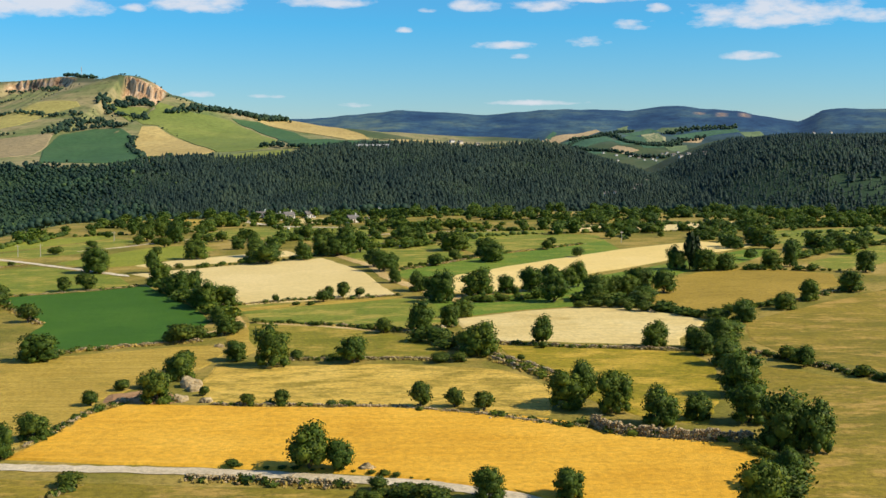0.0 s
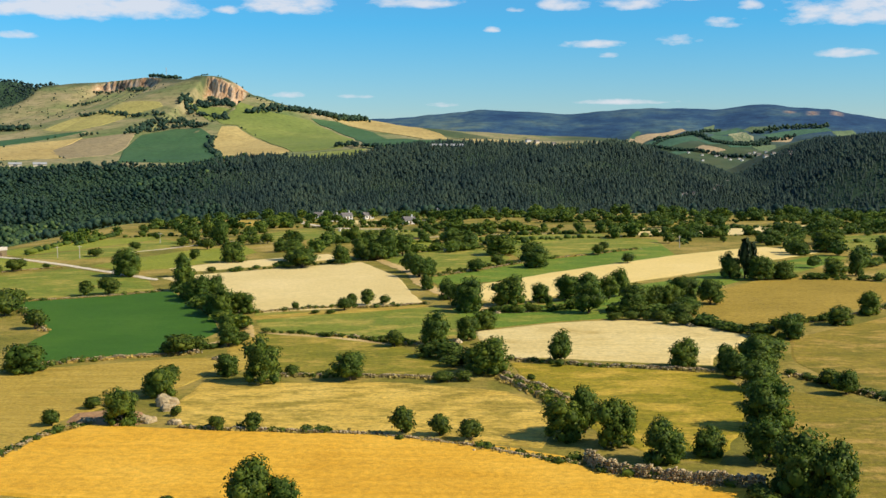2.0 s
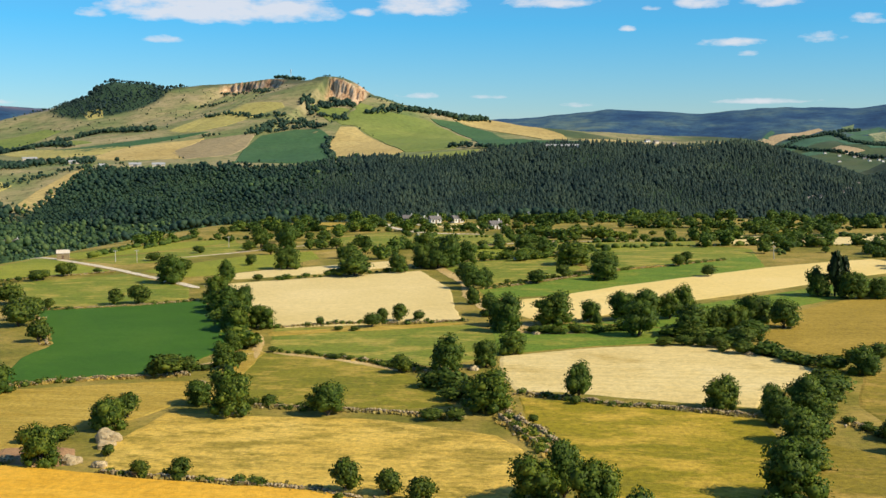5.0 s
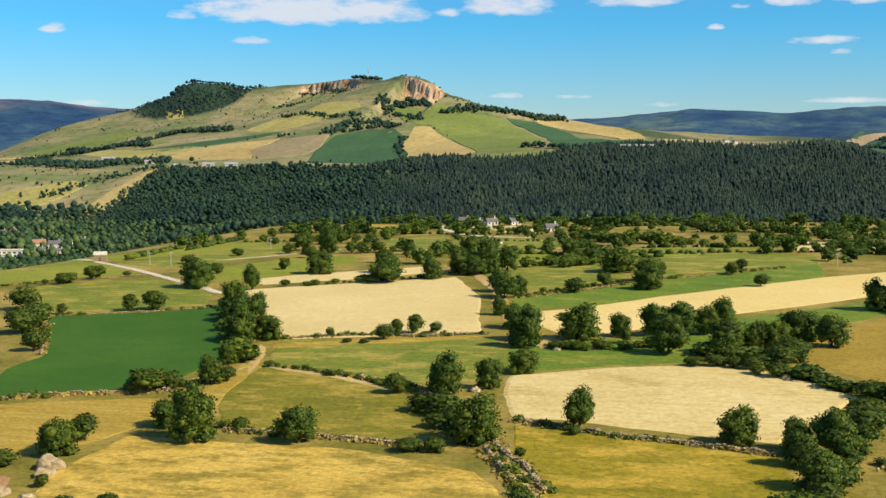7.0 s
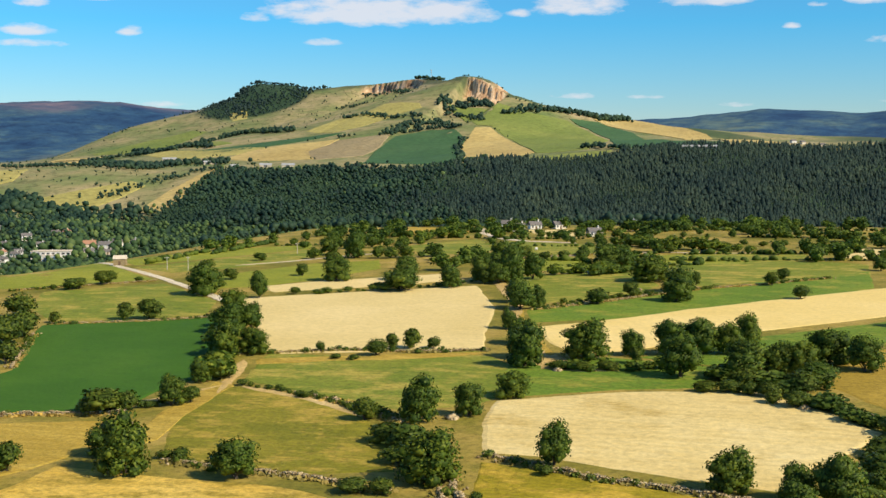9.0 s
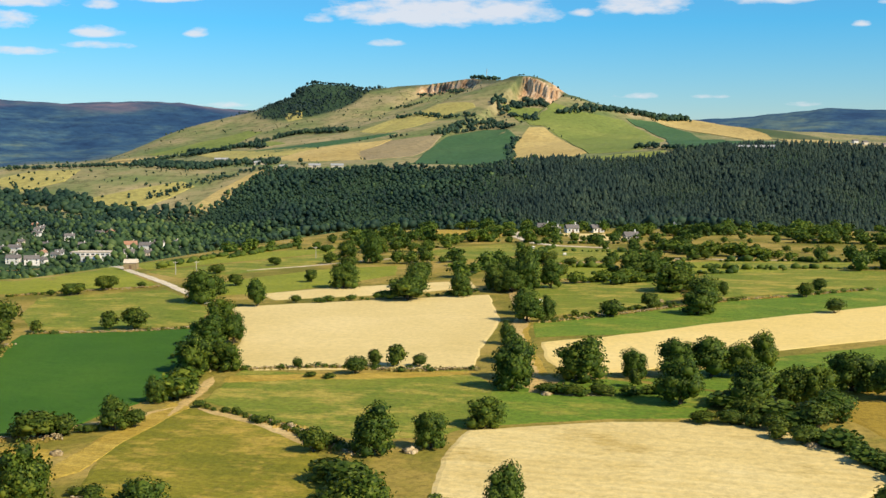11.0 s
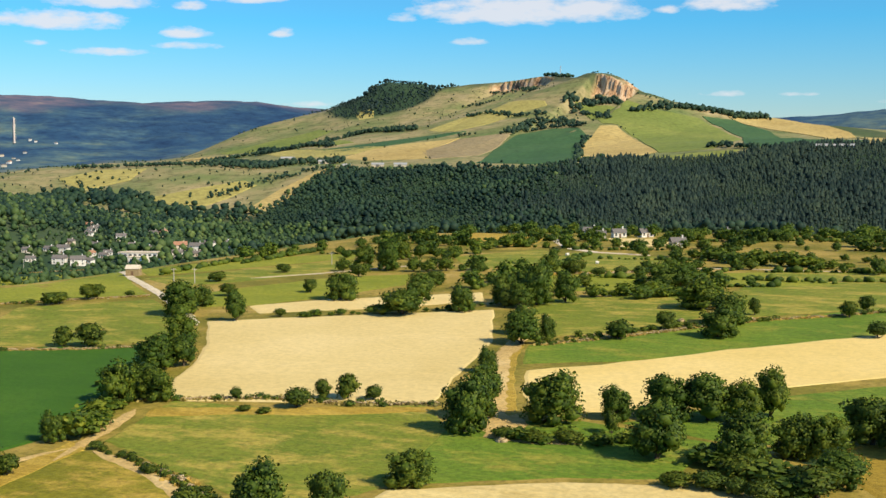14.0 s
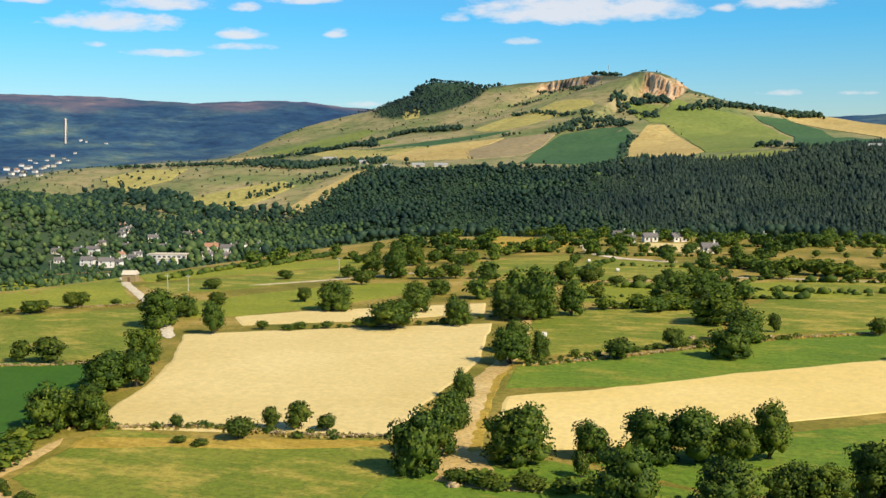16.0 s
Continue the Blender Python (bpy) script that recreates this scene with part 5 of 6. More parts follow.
# far valley side, in the haze-tinted crop colours
field("far_field", [(174, 3295), (332, 3681), (527, 3831), (538, 3811), (384, 3648), (215, 3293)], hazy_tan, "tan strip on the far valley side", 0.9)
field("far_field", [(248, 3291), (401, 3637), (554, 3753), (552, 3610), (441, 3520), (297, 3287)], hazy_dark, "green crop on the far valley side", 0.9)
field("far_field", [(552, 3610), (614, 3719), (670, 3668), (642, 3561), (565, 3521)], hazy_dark, "dark green crop on the far valley side", 0.9)
field("far_field", [(656, 3692), (722, 3744), (710, 3588), (659, 3553)], hazy_green, "light green crop on the far valley side", 0.9)
field("far_field", [(346, 3282), (490, 3493), (502, 3396), (378, 3278)], hazy_dark, "green plot beside the far hamlet", 0.9)
field("far_field", [(618, 3524), (707, 3575), (709, 3540), (624, 3457)], hazy_dark, "dark green plot above the far hamlet", 0.9)
field("far_field", [(603, 3763), (708, 3825), (725, 3764), (631, 3707)], hazy_dark, "green plot under the far range", 0.9)
field("far_field", [(753, 3667), (980, 3767), (987, 3719), (783, 3638)], hazy_dark, "green strip under the far range", 0.9)
field("far_field", [(506, 3460), (548, 3506), (601, 3424), (542, 3377)], hazy_tan, "orange stubble above the far hamlet", 0.9)
field("far_field", [(698, 3525), (774, 3551), (718, 3221), (705, 3474)], hazy_green, "light green plot above the far hamlet", 0.9)
field("far_field", [(773, 3634), (852, 3660), (833, 3615), (774, 3594)], hazy_tan, "tan plot on the far valley side", 0.9)
field("far_field", [(34, 3300), (165, 3296), (378, 3777), (385, 3746), (198, 3294)], hazy_dark, "long green meadow on the far valley side", 0.9)
field("far_field", [(984, 3710), (1056, 3735), (1052, 3673), (978, 3619)], hazy_green, "light green field on the far saddle", 0.9)
field("far_field", [(641, 3530), (667, 3626), (659, 3719), (708, 3752), (722, 3640), (710, 3569)], hazy_pale, "pale yellow plot on the far valley side", 0.9)
field("far_field", [(722, 3780), (746, 3806), (810, 3750), (813, 3725), (739, 3722)], hazy_green, "light green plot under the far crags", 0.9)
field("far_field", [(606, 3873), (651, 3914), (647, 3867), (616, 3814)], hazy_green, "small green plot high on the far range", 0.9)
field("hill_field", [(74, 1706), (108, 1706), (148, 1680), (158, 1660), (114, 1670), (74, 1686)], hill_pale, "pale strip along the end of the spur", 0.9)
field("bare_bank", [(-66.5, 224.8), (-62.0, 227.3), (-57.0, 226.3), (-52.7, 219.4), (-57.5, 217.6), (-65.0, 219.7)], red_earth, "bank of bare reddish earth under bushes", 0.5)
field("grass_strip", [(-47.8, 266.8), (-51.6, 275.9), (-56.4, 296.1), (-59.9, 318.5), (-54.3, 316.6), (-50.5, 292.1), (-45.6, 274.3)], tan_stubble, "dry trodden grass strip along a hedge", 0.16)
field("grass_strip", [(-63.1, 344.4), (-39.3, 353.5), (-13.6, 363.5), (-11.2, 361.4), (-26.4, 352.3), (-44.8, 345.6), (-59.3, 338.2)], tan_stubble, "dry uncut strip below the pale field wall", 0.16)
field("grass_strip", [(10.5, 349), (0.5, 372), (-8, 392), (-16.5, 414), (-21.5, 432), (-25.5, 430), (-22.5, 414), (-14, 391), (-6, 371), (2.5, 348)], tan_stubble, "dry golden verge along the dirt track", 0.05)
field("grass_strip", [(4.9, 348.0), (2.1, 358.4), (3.9, 364.7), (13.2, 351.9), (21.6, 349.2), (13.9, 346.7)], dirt, "trodden earth corner where tracks meet", 0.16)
# roads and tracks
track([(-87.9, 175.0), (-69.3, 173.3), (-46.4, 170.8), (-31.2, 168.9), (-15.3, 165.5), (-1.6, 162.1), (9.7, 156.6), (17.8, 150.0)], 3.6, gravel, "gravel_road", "pale gravel farm road beside the wheat field")
track([(-57.8, 322.0), (-61.4, 331.7), (-66.0, 341.9)], 2.5, dirt, "dirt_track", "worn ochre dirt track by a hedge")
track([(-53.9, 308.9), (-58.4, 322.4), (-64.2, 334.2)], 2.5, dirt, "dirt_track", "worn ochre dirt track through a gate gap")
track([(6.4, 348.8), (-3.1, 371.1), (-11.6, 391.7), (-20.4, 414), (-23.4, 430), (-26.0, 443), (-36.5, 467), (-47.5, 494)], 4.4, dirt, "dirt_track", "ochre dirt track between grain field and hedge")
track([(-52.0, 316.0), (-43.0, 312.6), (-33.0, 308.2), (-24.0, 302.6), (-16.0, 296.4)], 2.2, dirt, "dirt_track", "narrow dirt path between two walls")
track([(-57.0, 316.0), (-60.5, 306.0), (-66.0, 297.0), (-70.5, 290.0)], 2.4, dirt, "dirt_track", "worn ochre dirt path below the green crop")
track([(25.2, 234.6), (20.3, 245.1), (15.5, 255.1), (11.1, 262.9)], 3.0, dirt, "dirt_track", "dirt track between two stone walls")
track([(-569, 847), (-215.7, 510), (-174.4, 477), (-136.2, 444), (-118.4, 426)], 3.2, pale_road, "lane", "pale lane leading down towards the village")
track([(-139.5, 775), (-123.4, 730), (-97.4, 682), (-81.3, 667), (-53.4, 658)], 5.0, pale_road, "lane", "pale lane climbing to the white houses")
track([(-169.6, 523), (-155.2, 544), (-140.1, 576), (-131.6, 587)], 3.0, gravel, "gravel_road", "gravel lane across the far meadows")
track([(-68.7, 574), (-41.8, 587), (-17.5, 609), (1.4, 613), (33.0, 614)], 3.0, gravel, "gravel_road", "pale lane past the far paddocks")
# dry stone walls
stone_wall([(27.1, 196.1), (29.2, 189.7), (35.4, 186.5), (44.1, 183.2), (51.2, 181.4)], 4.6, "tall tumbled dry stone wall beside the wheat")
stone_wall([(-43.9, 215.2), (-26.1, 213.2), (-8.6, 211.3), (8.4, 204.1), (18.2, 197.7), (25.8, 193.9)], 1.0, "low dry stone wall overgrown with grass")
stone_wall([(-69.8, 184.4), (-67.7, 197.8), (-66.5, 211.9), (-61.0, 219.3)], 1.1, "pale dry stone wall along the wheat")
stone_wall([(-38.2, 165.5), (-30.4, 164.7), (-21.7, 162.8), (-13.3, 161.4)], 1.8, "rubble retaining wall below the gravel road")
stone_wall([(-55.8, 157.3), (-54.3, 161.5)], 1.0, "pale dry stone wall running to the road")
stone_wall([(-99.4, 273.1), (-88.4, 280.0), (-79.4, 284.4), (-70.1, 286.5), (-62.9, 289.8)], 1.5, "pale rendered stone wall below the green crop")
stone_wall([(-148.9, 376.9), (-133.1, 382.5), (-118.9, 388.0), (-107.6, 395.4)], 1.0, "low pale stone wall between two green fields")
stone_wall([(-115.4, 321.0), (-125.5, 336.5), (-141.5, 361.0)], 1.2, "dry stone wall at the crop edge")
stone_wall([(-37.7, 312.2), (-26.9, 307.6), (-17.1, 300.9), (-7.8, 293.8)], 1.2, "dry stone wall overgrown by bramble")
stone_wall([(-36.1, 261.6), (-24.8, 260.4), (-9.8, 259.1), (-3.2, 257.4), (5.3, 254.8)], 1.2, "low dry stone wall with bushes")
stone_wall([(10.2, 267.1), (14.7, 256.6), (20.6, 248.1), (25.3, 237.2)], 1.6, "thick dry stone wall beside a track")
stone_wall([(11.9, 257.8), (16.0, 248.8), (19.6, 242.1), (22.9, 234.1)], 1.4, "thick tumbled stone wall beside a track")
stone_wall([(12.9, 276.6), (22.6, 273.2), (32.8, 268.9), (46.8, 266.6), (57.3, 263.6)], 1.3, "dry stone wall below the stubble field")
stone_wall([(61.9, 330.0), (65.7, 324.4), (69.1, 319.2), (73.9, 314.9)], 2.0, "broad heap wall of grey field stones")
stone_wall([(106.1, 337.5), (116.3, 347.7), (131.7, 361.0)], 1.3, "pale dry stone wall on the slope")
stone_wall([(74.0, 259.7), (81.3, 245.4), (86.4, 235.4), (91.6, 227.8), (99.6, 211.9)], 1.4, "dry stone wall hidden in bramble")
stone_wall([(-17.4, 430), (-0.4, 449), (12.2, 465), (25.7, 481), (43.7, 495), (65.4, 518)], 0.9, "low dry stone wall along the meadow strip")
stone_wall([(-71.5, 348.3), (-58.8, 353.6), (-45.2, 359.1), (-29.8, 360.1), (-13.2, 366.4)], 0.9, "low pale wall below the grain field")
stone_wall([(-213.1, 438), (-201.1, 450), (-182.2, 465), (-173.9, 471)], 0.9, "low dry stone wall between meadows")
stone_wall([(-68.1, 573), (-51.1, 583), (-33.6, 593)], 0.9, "low pale wall beside a far lane")
stone_wall([(-589, 803), (-573, 851), (-557, 869)], 1.1, "low grey wall on the brow near the village")
# trees, one by one
plant(oak, [(-20.2, 170.4, 7.4, 7.6), (-15.6, 169.7, 5.2, 5.4), (6.8, 154.6, 5.3, 5.1), (18.2, 154.5, 5.1, 4.9), (-70.0, 189.9, 6.1, 5.2), (-71.2, 178.6, 4.6, 6.0), (43.2, 146.4, 7.9, 7.6), (55.4, 178.5, 8.7, 9.7), (59.4, 175.3, 6.9, 8.8), (54.7, 195.1, 8.4, 7.3), (49.2, 155.4, 5.1, 6.8)], "broad dark green oak in a field hedge", "field trees")
plant(oak, [(-56.3, 241, 7, 6.5), (-55.8, 217.5, 7, 7.2), (23.8, 209, 8.2, 7.5), (27.5, 213, 6.2, 8.8), (32.2, 204.6, 7.6, 8.8), (38.6, 195.3, 7, 7.2), (46.1, 198.5, 5.6, 5), (58.7, 216, 9, 9), (66.4, 263.6, 8.5, 8.5), (61, 258, 6, 6), (51.7, 268.6, 7.5, 6.6), (25.1, 273.7, 6, 7.4), (79.3, 242, 5.4, 5), (82.4, 304, 7.2, 6.4), (-96.5, 267, 10, 7), (9, 262, 10.8, 8.2), (-38.5, 254, 9.8, 10)], "leafy green oak beside a field wall", "field trees")
plant(oak, [(-136, 441, 12.5, 11), (-112, 436, 7, 9.5), (-73, 345, 10, 9), (-67.4, 350, 8.5, 7.5), (-88, 374, 11, 8.5), (-57.7, 297.7, 6.6, 6.4), (-20, 256, 7.8, 6.4), (-5.5, 296.5, 8.4, 8.2), (2.5, 302, 5.8, 7)], "leafy green tree beside a field wall", "field trees")
plant(oak, [(12, 362, 12.2, 9.6), (21.7, 368, 6.4, 6.4), (35.3, 346, 10, 9.5), (30.5, 371, 9.5, 8.6), (37, 373, 10.5, 9), (43, 374, 7, 7.5), (48, 348.4, 9.5, 8.5), (46.7, 379, 7.5, 9), (54.4, 355, 7.5, 7), (59.2, 355, 7.5, 7.4), (65, 366, 10, 9), (72, 360, 9, 8)], "spreading green field tree below the grain strip", "field trees")
plant(oak, [(20.8, 455, 11, 8), (6.6, 498, 15.5, 9.5), (19, 474, 11, 8.5), (-22, 430, 10.5, 8.5), (-26.4, 443, 8, 8), (88, 417, 9, 9), (97, 412, 10, 9), (-71.5, 461, 15, 8.5), (-81, 490, 10.5, 9.5), (-57.6, 472.7, 8.4, 8.4), (-106, 484, 11, 9.5), (-42, 491.6, 12, 14), (-49, 498, 11, 10), (-36, 500, 10, 10)], "dark green tree between small far plots", "far trees")
plant(oak, [(-99.9, 397.2, 8.9, 8.9), (-83.7, 378.4, 7.6, 8.2), (-63.3, 318.4, 5.4, 5.4), (-48.3, 262.5, 6.4, 5.5), (6.1, 318.4, 7.4, 5.4), (63.1, 245.9, 7.3, 6.4), (60.8, 266.4, 5.7, 5.7), (62.3, 341.8, 9.3, 5.3)], "leafy green oak beside a field hedge", "field trees")
plant(oak, [(-18.4, 438.8, 4.7, 6.6), (-45.0, 485.9, 9.6, 8.1), (-16.5, 539.9, 12.4, 8.7), (-10.6, 540.9, 10.3, 8.2)], "spreading green field tree", "field trees")
plant(oak, [(0.4, 349.9, 9.8, 10.2), (-1.9, 359.8, 8.7, 8.8), (-7.7, 376.0, 7.2, 7.0), (-16.1, 397.2, 5.1, 5.8)], "dense green tree in a row beside the dirt track", "track trees")
plant(oak, [(-52.4, 490.2, 8.0, 9.9), (-150.7, 576.2, 10.6, 9.8), (-133.9, 565.5, 11.1, 12.8), (-151.8, 611.1, 9.5, 9.5), (-95.3, 528.9, 7.5, 6.0), (-93.7, 562.2, 6.0, 6.0), (-68.7, 574.0, 9.3, 8.1), (-141.6, 458.7, 8.6, 6.9)], "dark green tree between small far plots", "far trees")
plant(bushy, [(-68.4, 216.4, 3.5, 3.3), (-66.1, 230.4, 3.9, 2.7), (-61.4, 232.9, 5.4, 2.7), (-37.4, 214.4, 3.1, 2.7), (-31.0, 214.9, 3.6, 3.6), (-3.7, 211.0, 5.0, 5.7), (2.7, 210.6, 4.6, 4.3), (8.2, 207.6, 4.5, 4.3), (-32.5, 172.0, 2.4, 1.6), (-55.1, 162.7, 4.9, 2.5), (-9.2, 159.6, 2.9, 2.2), (-4.8, 156.7, 5.0, 2.1), (-0.8, 155.0, 4.9, 2.0)], "small round green bush by a wall", "field bushes")
plant(bushy, [(-67.1, 288.6, 9.1, 5.6), (-63.7, 291.3, 4.9, 4.2), (-54.9, 300.4, 4.5, 3.7), (-15.0, 294.3, 5.3, 4.6), (-0.3, 254.4, 4.7, 2.4), (4.4, 254.6, 4.1, 2.4), (-52.5, 356.0, 2.7, 2.7), (-37.2, 354.4, 6.1, 4.4), (-31.8, 364.2, 5.1, 5.7), (-36.2, 361.8, 3.6, 4.5), (-26.6, 365.1, 3.9, 3.3), (-120.1, 324.9, 6.1, 6.4), (-140.3, 348.4, 10.0, 8.4), (-142.5, 359.3, 10.3, 7.9), (-168.1, 388.6, 9.9, 7.7), (-149.8, 381.1, 4.0, 3.7), (-131.3, 389.3, 5.8, 5.8), (-124.1, 390.9, 8.3, 6.5), (-187.8, 461.6, 6.4, 5.4), (-191.7, 448.8, 6.7, 4.5), (18.5, 254.7, 2.0, 1.5), (24.7, 269.1, 2.5, 1.8), (-47.8, 224.5, 2.4, 2.2), (-58.0, 244.6, 7.1, 5.1), (-57.5, 250.5, 5.2, 5.2)], "dense green bush at a field edge", "field bushes")
plant(bushy, [(-45.0, 348.4, 2.9, 1.4), (-40.5, 348.4, 3.2, 1.4), (53.8, 330.5, 5.1, 3.3), (59.0, 323.7, 4.9, 3.5), (49.0, 339.3, 6.6, 3.9)], "low green bush at a field edge", "field bushes")
plant(bushy, [(24.0, 358.1, 3.0, 4.3), (-1.8, 444.5, 7.3, 5.1), (5.6, 461.3, 6.3, 5.3), (22.8, 489.8, 3.6, 5.3), (47.1, 493.7, 5.4, 5.0), (50.2, 507.6, 4.8, 4.8), (56.8, 464.8, 5.9, 4.6), (-49.5, 484.9, 5.5, 5.5), (-43.2, 537.7, 7.1, 4.6), (-60.5, 583.6, 6.1, 5.1), (46.3, 332.9, 5.6, 2.8), (41.7, 332.5, 5.0, 2.4), (50.2, 331.5, 4.0, 2.8), (54.9, 325.7, 3.8, 2.7), (60.7, 335.2, 8.6, 5.0), (8.6, 348.0, 4.4, 2.2), (14.3, 347.8, 4.8, 2.2), (19.4, 349.5, 5.5, 2.2)], "thorny green bush in a hedge", "field bushes")
plant(bushy, [(-189.4, 458.6, 6.4, 6.0), (-192.7, 445.8, 6.7, 4.8), (-147.2, 479.4, 6.5, 4.7), (-125.4, 496.0, 5.4, 5.4), (-104.4, 447.3, 3.7, 2.8), (-133.1, 541.0, 7.3, 6.1), (-60.2, 576.8, 5.2, 5.2), (-49.0, 572.0, 5.9, 3.5), (-41.7, 574.4, 5.9, 3.9), (-33.0, 572.2, 6.6, 4.7), (-169.4, 544.5, 6.4, 3.9), (-175.6, 510.1, 6.9, 4.1), (-199.0, 443.6, 3.0, 2.3), (-179.4, 468.1, 3.4, 2.3)], "round green bush in a far meadow", "far bushes")
plant(cypress, [(92.7, 416, 6.5, 15), (95.5, 419, 6, 13)], "tall dark conifer standing above the hedge", "dark conifers")
plant(oak, [(105.0, 412.7, 8.6, 6.5), (123.2, 416.5, 9.7, 7.0), (131.0, 419.0, 6.6, 10.2), (143.1, 501.5, 15.8, 9.5), (162.1, 486.4, 9.3, 7.2), (174.3, 493.2, 15.8, 6.3), (152.3, 400.3, 7.4, 9.1), (131.1, 356.3, 9.6, 7.3), (112.4, 340.1, 6.5, 6.9), (100.3, 324.1, 6.9, 5.5), (128.4, 489.1, 10.2, 6.1), (129.9, 547.9, 11.3, 6.8), (178.6, 478.0, 10.3, 6.7)], "dark green tree beside a far wall", "far trees")
# shrub rows along walls and plots
hedge([(100.0, 421), (114.4, 411), (143.2, 404)], 2.2, 4)
hedge([(137.0, 437), (168.1, 476), (197.8, 497), (235.1, 518)], 2.6, 4)
hedge([(150.9, 576), (183.4, 587), (239.9, 604)], 3, 5)
hedge([(82.4, 318.4), (93.2, 327.9), (105.1, 334.3)], 3, 4)
hedge([(-52.4, 317.9), (-39.5, 313.2), (-26.5, 306.5), (-13.8, 298.1)], 1.7, 3.0)
hedge([(-57.5, 300.5), (-63.0, 292.0), (-70.0, 288.0)], 2.6, 3.2)
hedge([(-2.0, 281.3), (3.4, 268.9), (8.7, 264.2)], 5, 5)
hedge([(42.5, 346.6), (53.8, 340.2), (64.0, 322.5), (71.9, 312.0)], 2.8, 3.2)
hedge([(-94.3, 382.0), (-76.0, 349.4), (-61.2, 322.0)], 4, 5)
hedge([(50.2, 176.3), (50.5, 166.7), (48.6, 152.3)], 4.0, 4.5)
hedge([(74.0, 259.7), (81.3, 245.4), (86.4, 235.4), (91.6, 227.8), (99.6, 211.9)], 2.6, 2.6)
hedge([(78.0, 313.6), (68.4, 263.5), (61.2, 226.2)], 3.6, 5)
hedge([(-15.9, 512), (-2.7, 531)], 3.2, 3.2)
hedge([(-98.0, 448), (-86.3, 457), (-74.8, 465), (-64.3, 475), (-55.7, 489)], 2.4, 5)
hedge([(-32.8, 513), (-23.1, 520), (-14.1, 530)], 3.4, 3.2)
hedge([(-33.6, 654), (-14.2, 638), (1.3, 633), (17.9, 629), (31.7, 624)], 4.5, 6)
hedge([(-18.9, 435), (-9.6, 446), (-0.6, 455), (11.6, 469)], 1.6, 4)
hedge([(-31.7, 172.0), (-15.6, 169.4), (-1.7, 164.4)], 1.0, 4)
hedge([(4.2, 350.8), (14.3, 347.8), (23.5, 350.8), (32.7, 353.7)], 2.2, 4)
hedge([(-37.1, 263.5), (-29.6, 261.5), (-22.8, 260.7)], 1.8, 2.5)
hedge([(-11.2, 156.5), (-4.8, 155.2), (1.6, 153.3)], 2.2, 2.0)
# hedgerow trees of the slopes: belts of scrub along lines
belt([(-702, 2048), (-657, 2141), (-592, 2133)], 14, 6)
belt([(-705, 2057), (-704, 2144), (-682, 2210), (-632, 2169)], 34, 6)
belt([(-547, 2016), (-523, 1898), (-416, 1598)], 10, 5)
belt([(-703, 2340), (-667, 2421), (-618, 2428)], 40, 8)
belt([(-270.9, 1727), (-204.1, 1650), (-133.6, 1636)], 16, 6)
belt([(-543, 2294), (-504, 2417), (-427, 2508), (-380.6, 2590)], 22, 8)
belt([(-406, 2497), (-351.8, 2567)], 26, 9)
belt([(-1228, 2251), (-1196, 2316), (-1055, 2234), (-969, 2194)], 30, 8)
belt([(-1374, 2236), (-1235, 2150), (-1064, 2019)], 22, 7)
belt([(-1431, 2132), (-1330, 2170), (-1119, 2048)], 16, 7)
belt([(-1145, 1776), (-902, 1549), (-903, 1677), (-828, 1671)], 36, 7)
belt([(-913, 2293), (-864, 2298), (-761, 2231), (-690, 2234)], 16, 6)
belt([(-682, 2316), (-609, 2275), (-575, 2204)], 18, 6)
belt([(-1053, 2606), (-1001, 2624)], 24, 5)
belt([(-797, 2034), (-759, 2050)], 8, 5)
belt([(388.7, 3524), (542, 3377), (659, 3286)], 24, 8)
belt([(420, 3660), (560, 3760), (640, 3800)], 20, 8)
belt([(640, 3530), (720, 3560), (850, 3660)], 18, 8)
belt([(730, 3700), (860, 3740), (980, 3780)], 26, 8)
belt([(250, 3290), (420, 3590), (540, 3770)], 14, 7)
belt([(562, 3741), (632, 3506), (749, 3560)], 24, 8)
def hill_scrub(x, y):
    n = np.sin(x * 0.013 + 3 * np.sin(y * 0.005)) * np.sin(y * 0.017 + 2 * np.sin(x * 0.006))
    clump = np.sin(x * 0.041 + 2 * np.sin(y * 0.013)) * np.sin(y * 0.047 + 2 * np.sin(x * 0.017))
    dry = ease((n + 0.9 * clump - 0.15) / 0.6)
    lower = ease((1640 - y) / 60) * (x < -700) * 0.42 * ease((clump + 0.35) / 0.5)
    at = np.stack([x, y], 1)
    for corners in PLOTS:
        dry = np.where(inside(at, corners), 0.0, dry)
    return np.maximum(0.26 * dry, lower) * (1 - cover_masks(x, y)[1])


forest("hill_scrub", "scattered dark scrub on the dry turf slopes", (-1900, -350, 1250, 2750), hill_scrub, 14.0, 5.0, hazy_wood_leaf, False, 16)
belt([(-915, 2780), (-895, 2764), (-850, 2706), (-805, 2652)], 16, 7)
belt([(-730, 2556), (-705, 2536), (-668, 2517)], 7, 3)
belt([(-880, 2640), (-960, 2735), (-1050, 2772)], 18, 5)

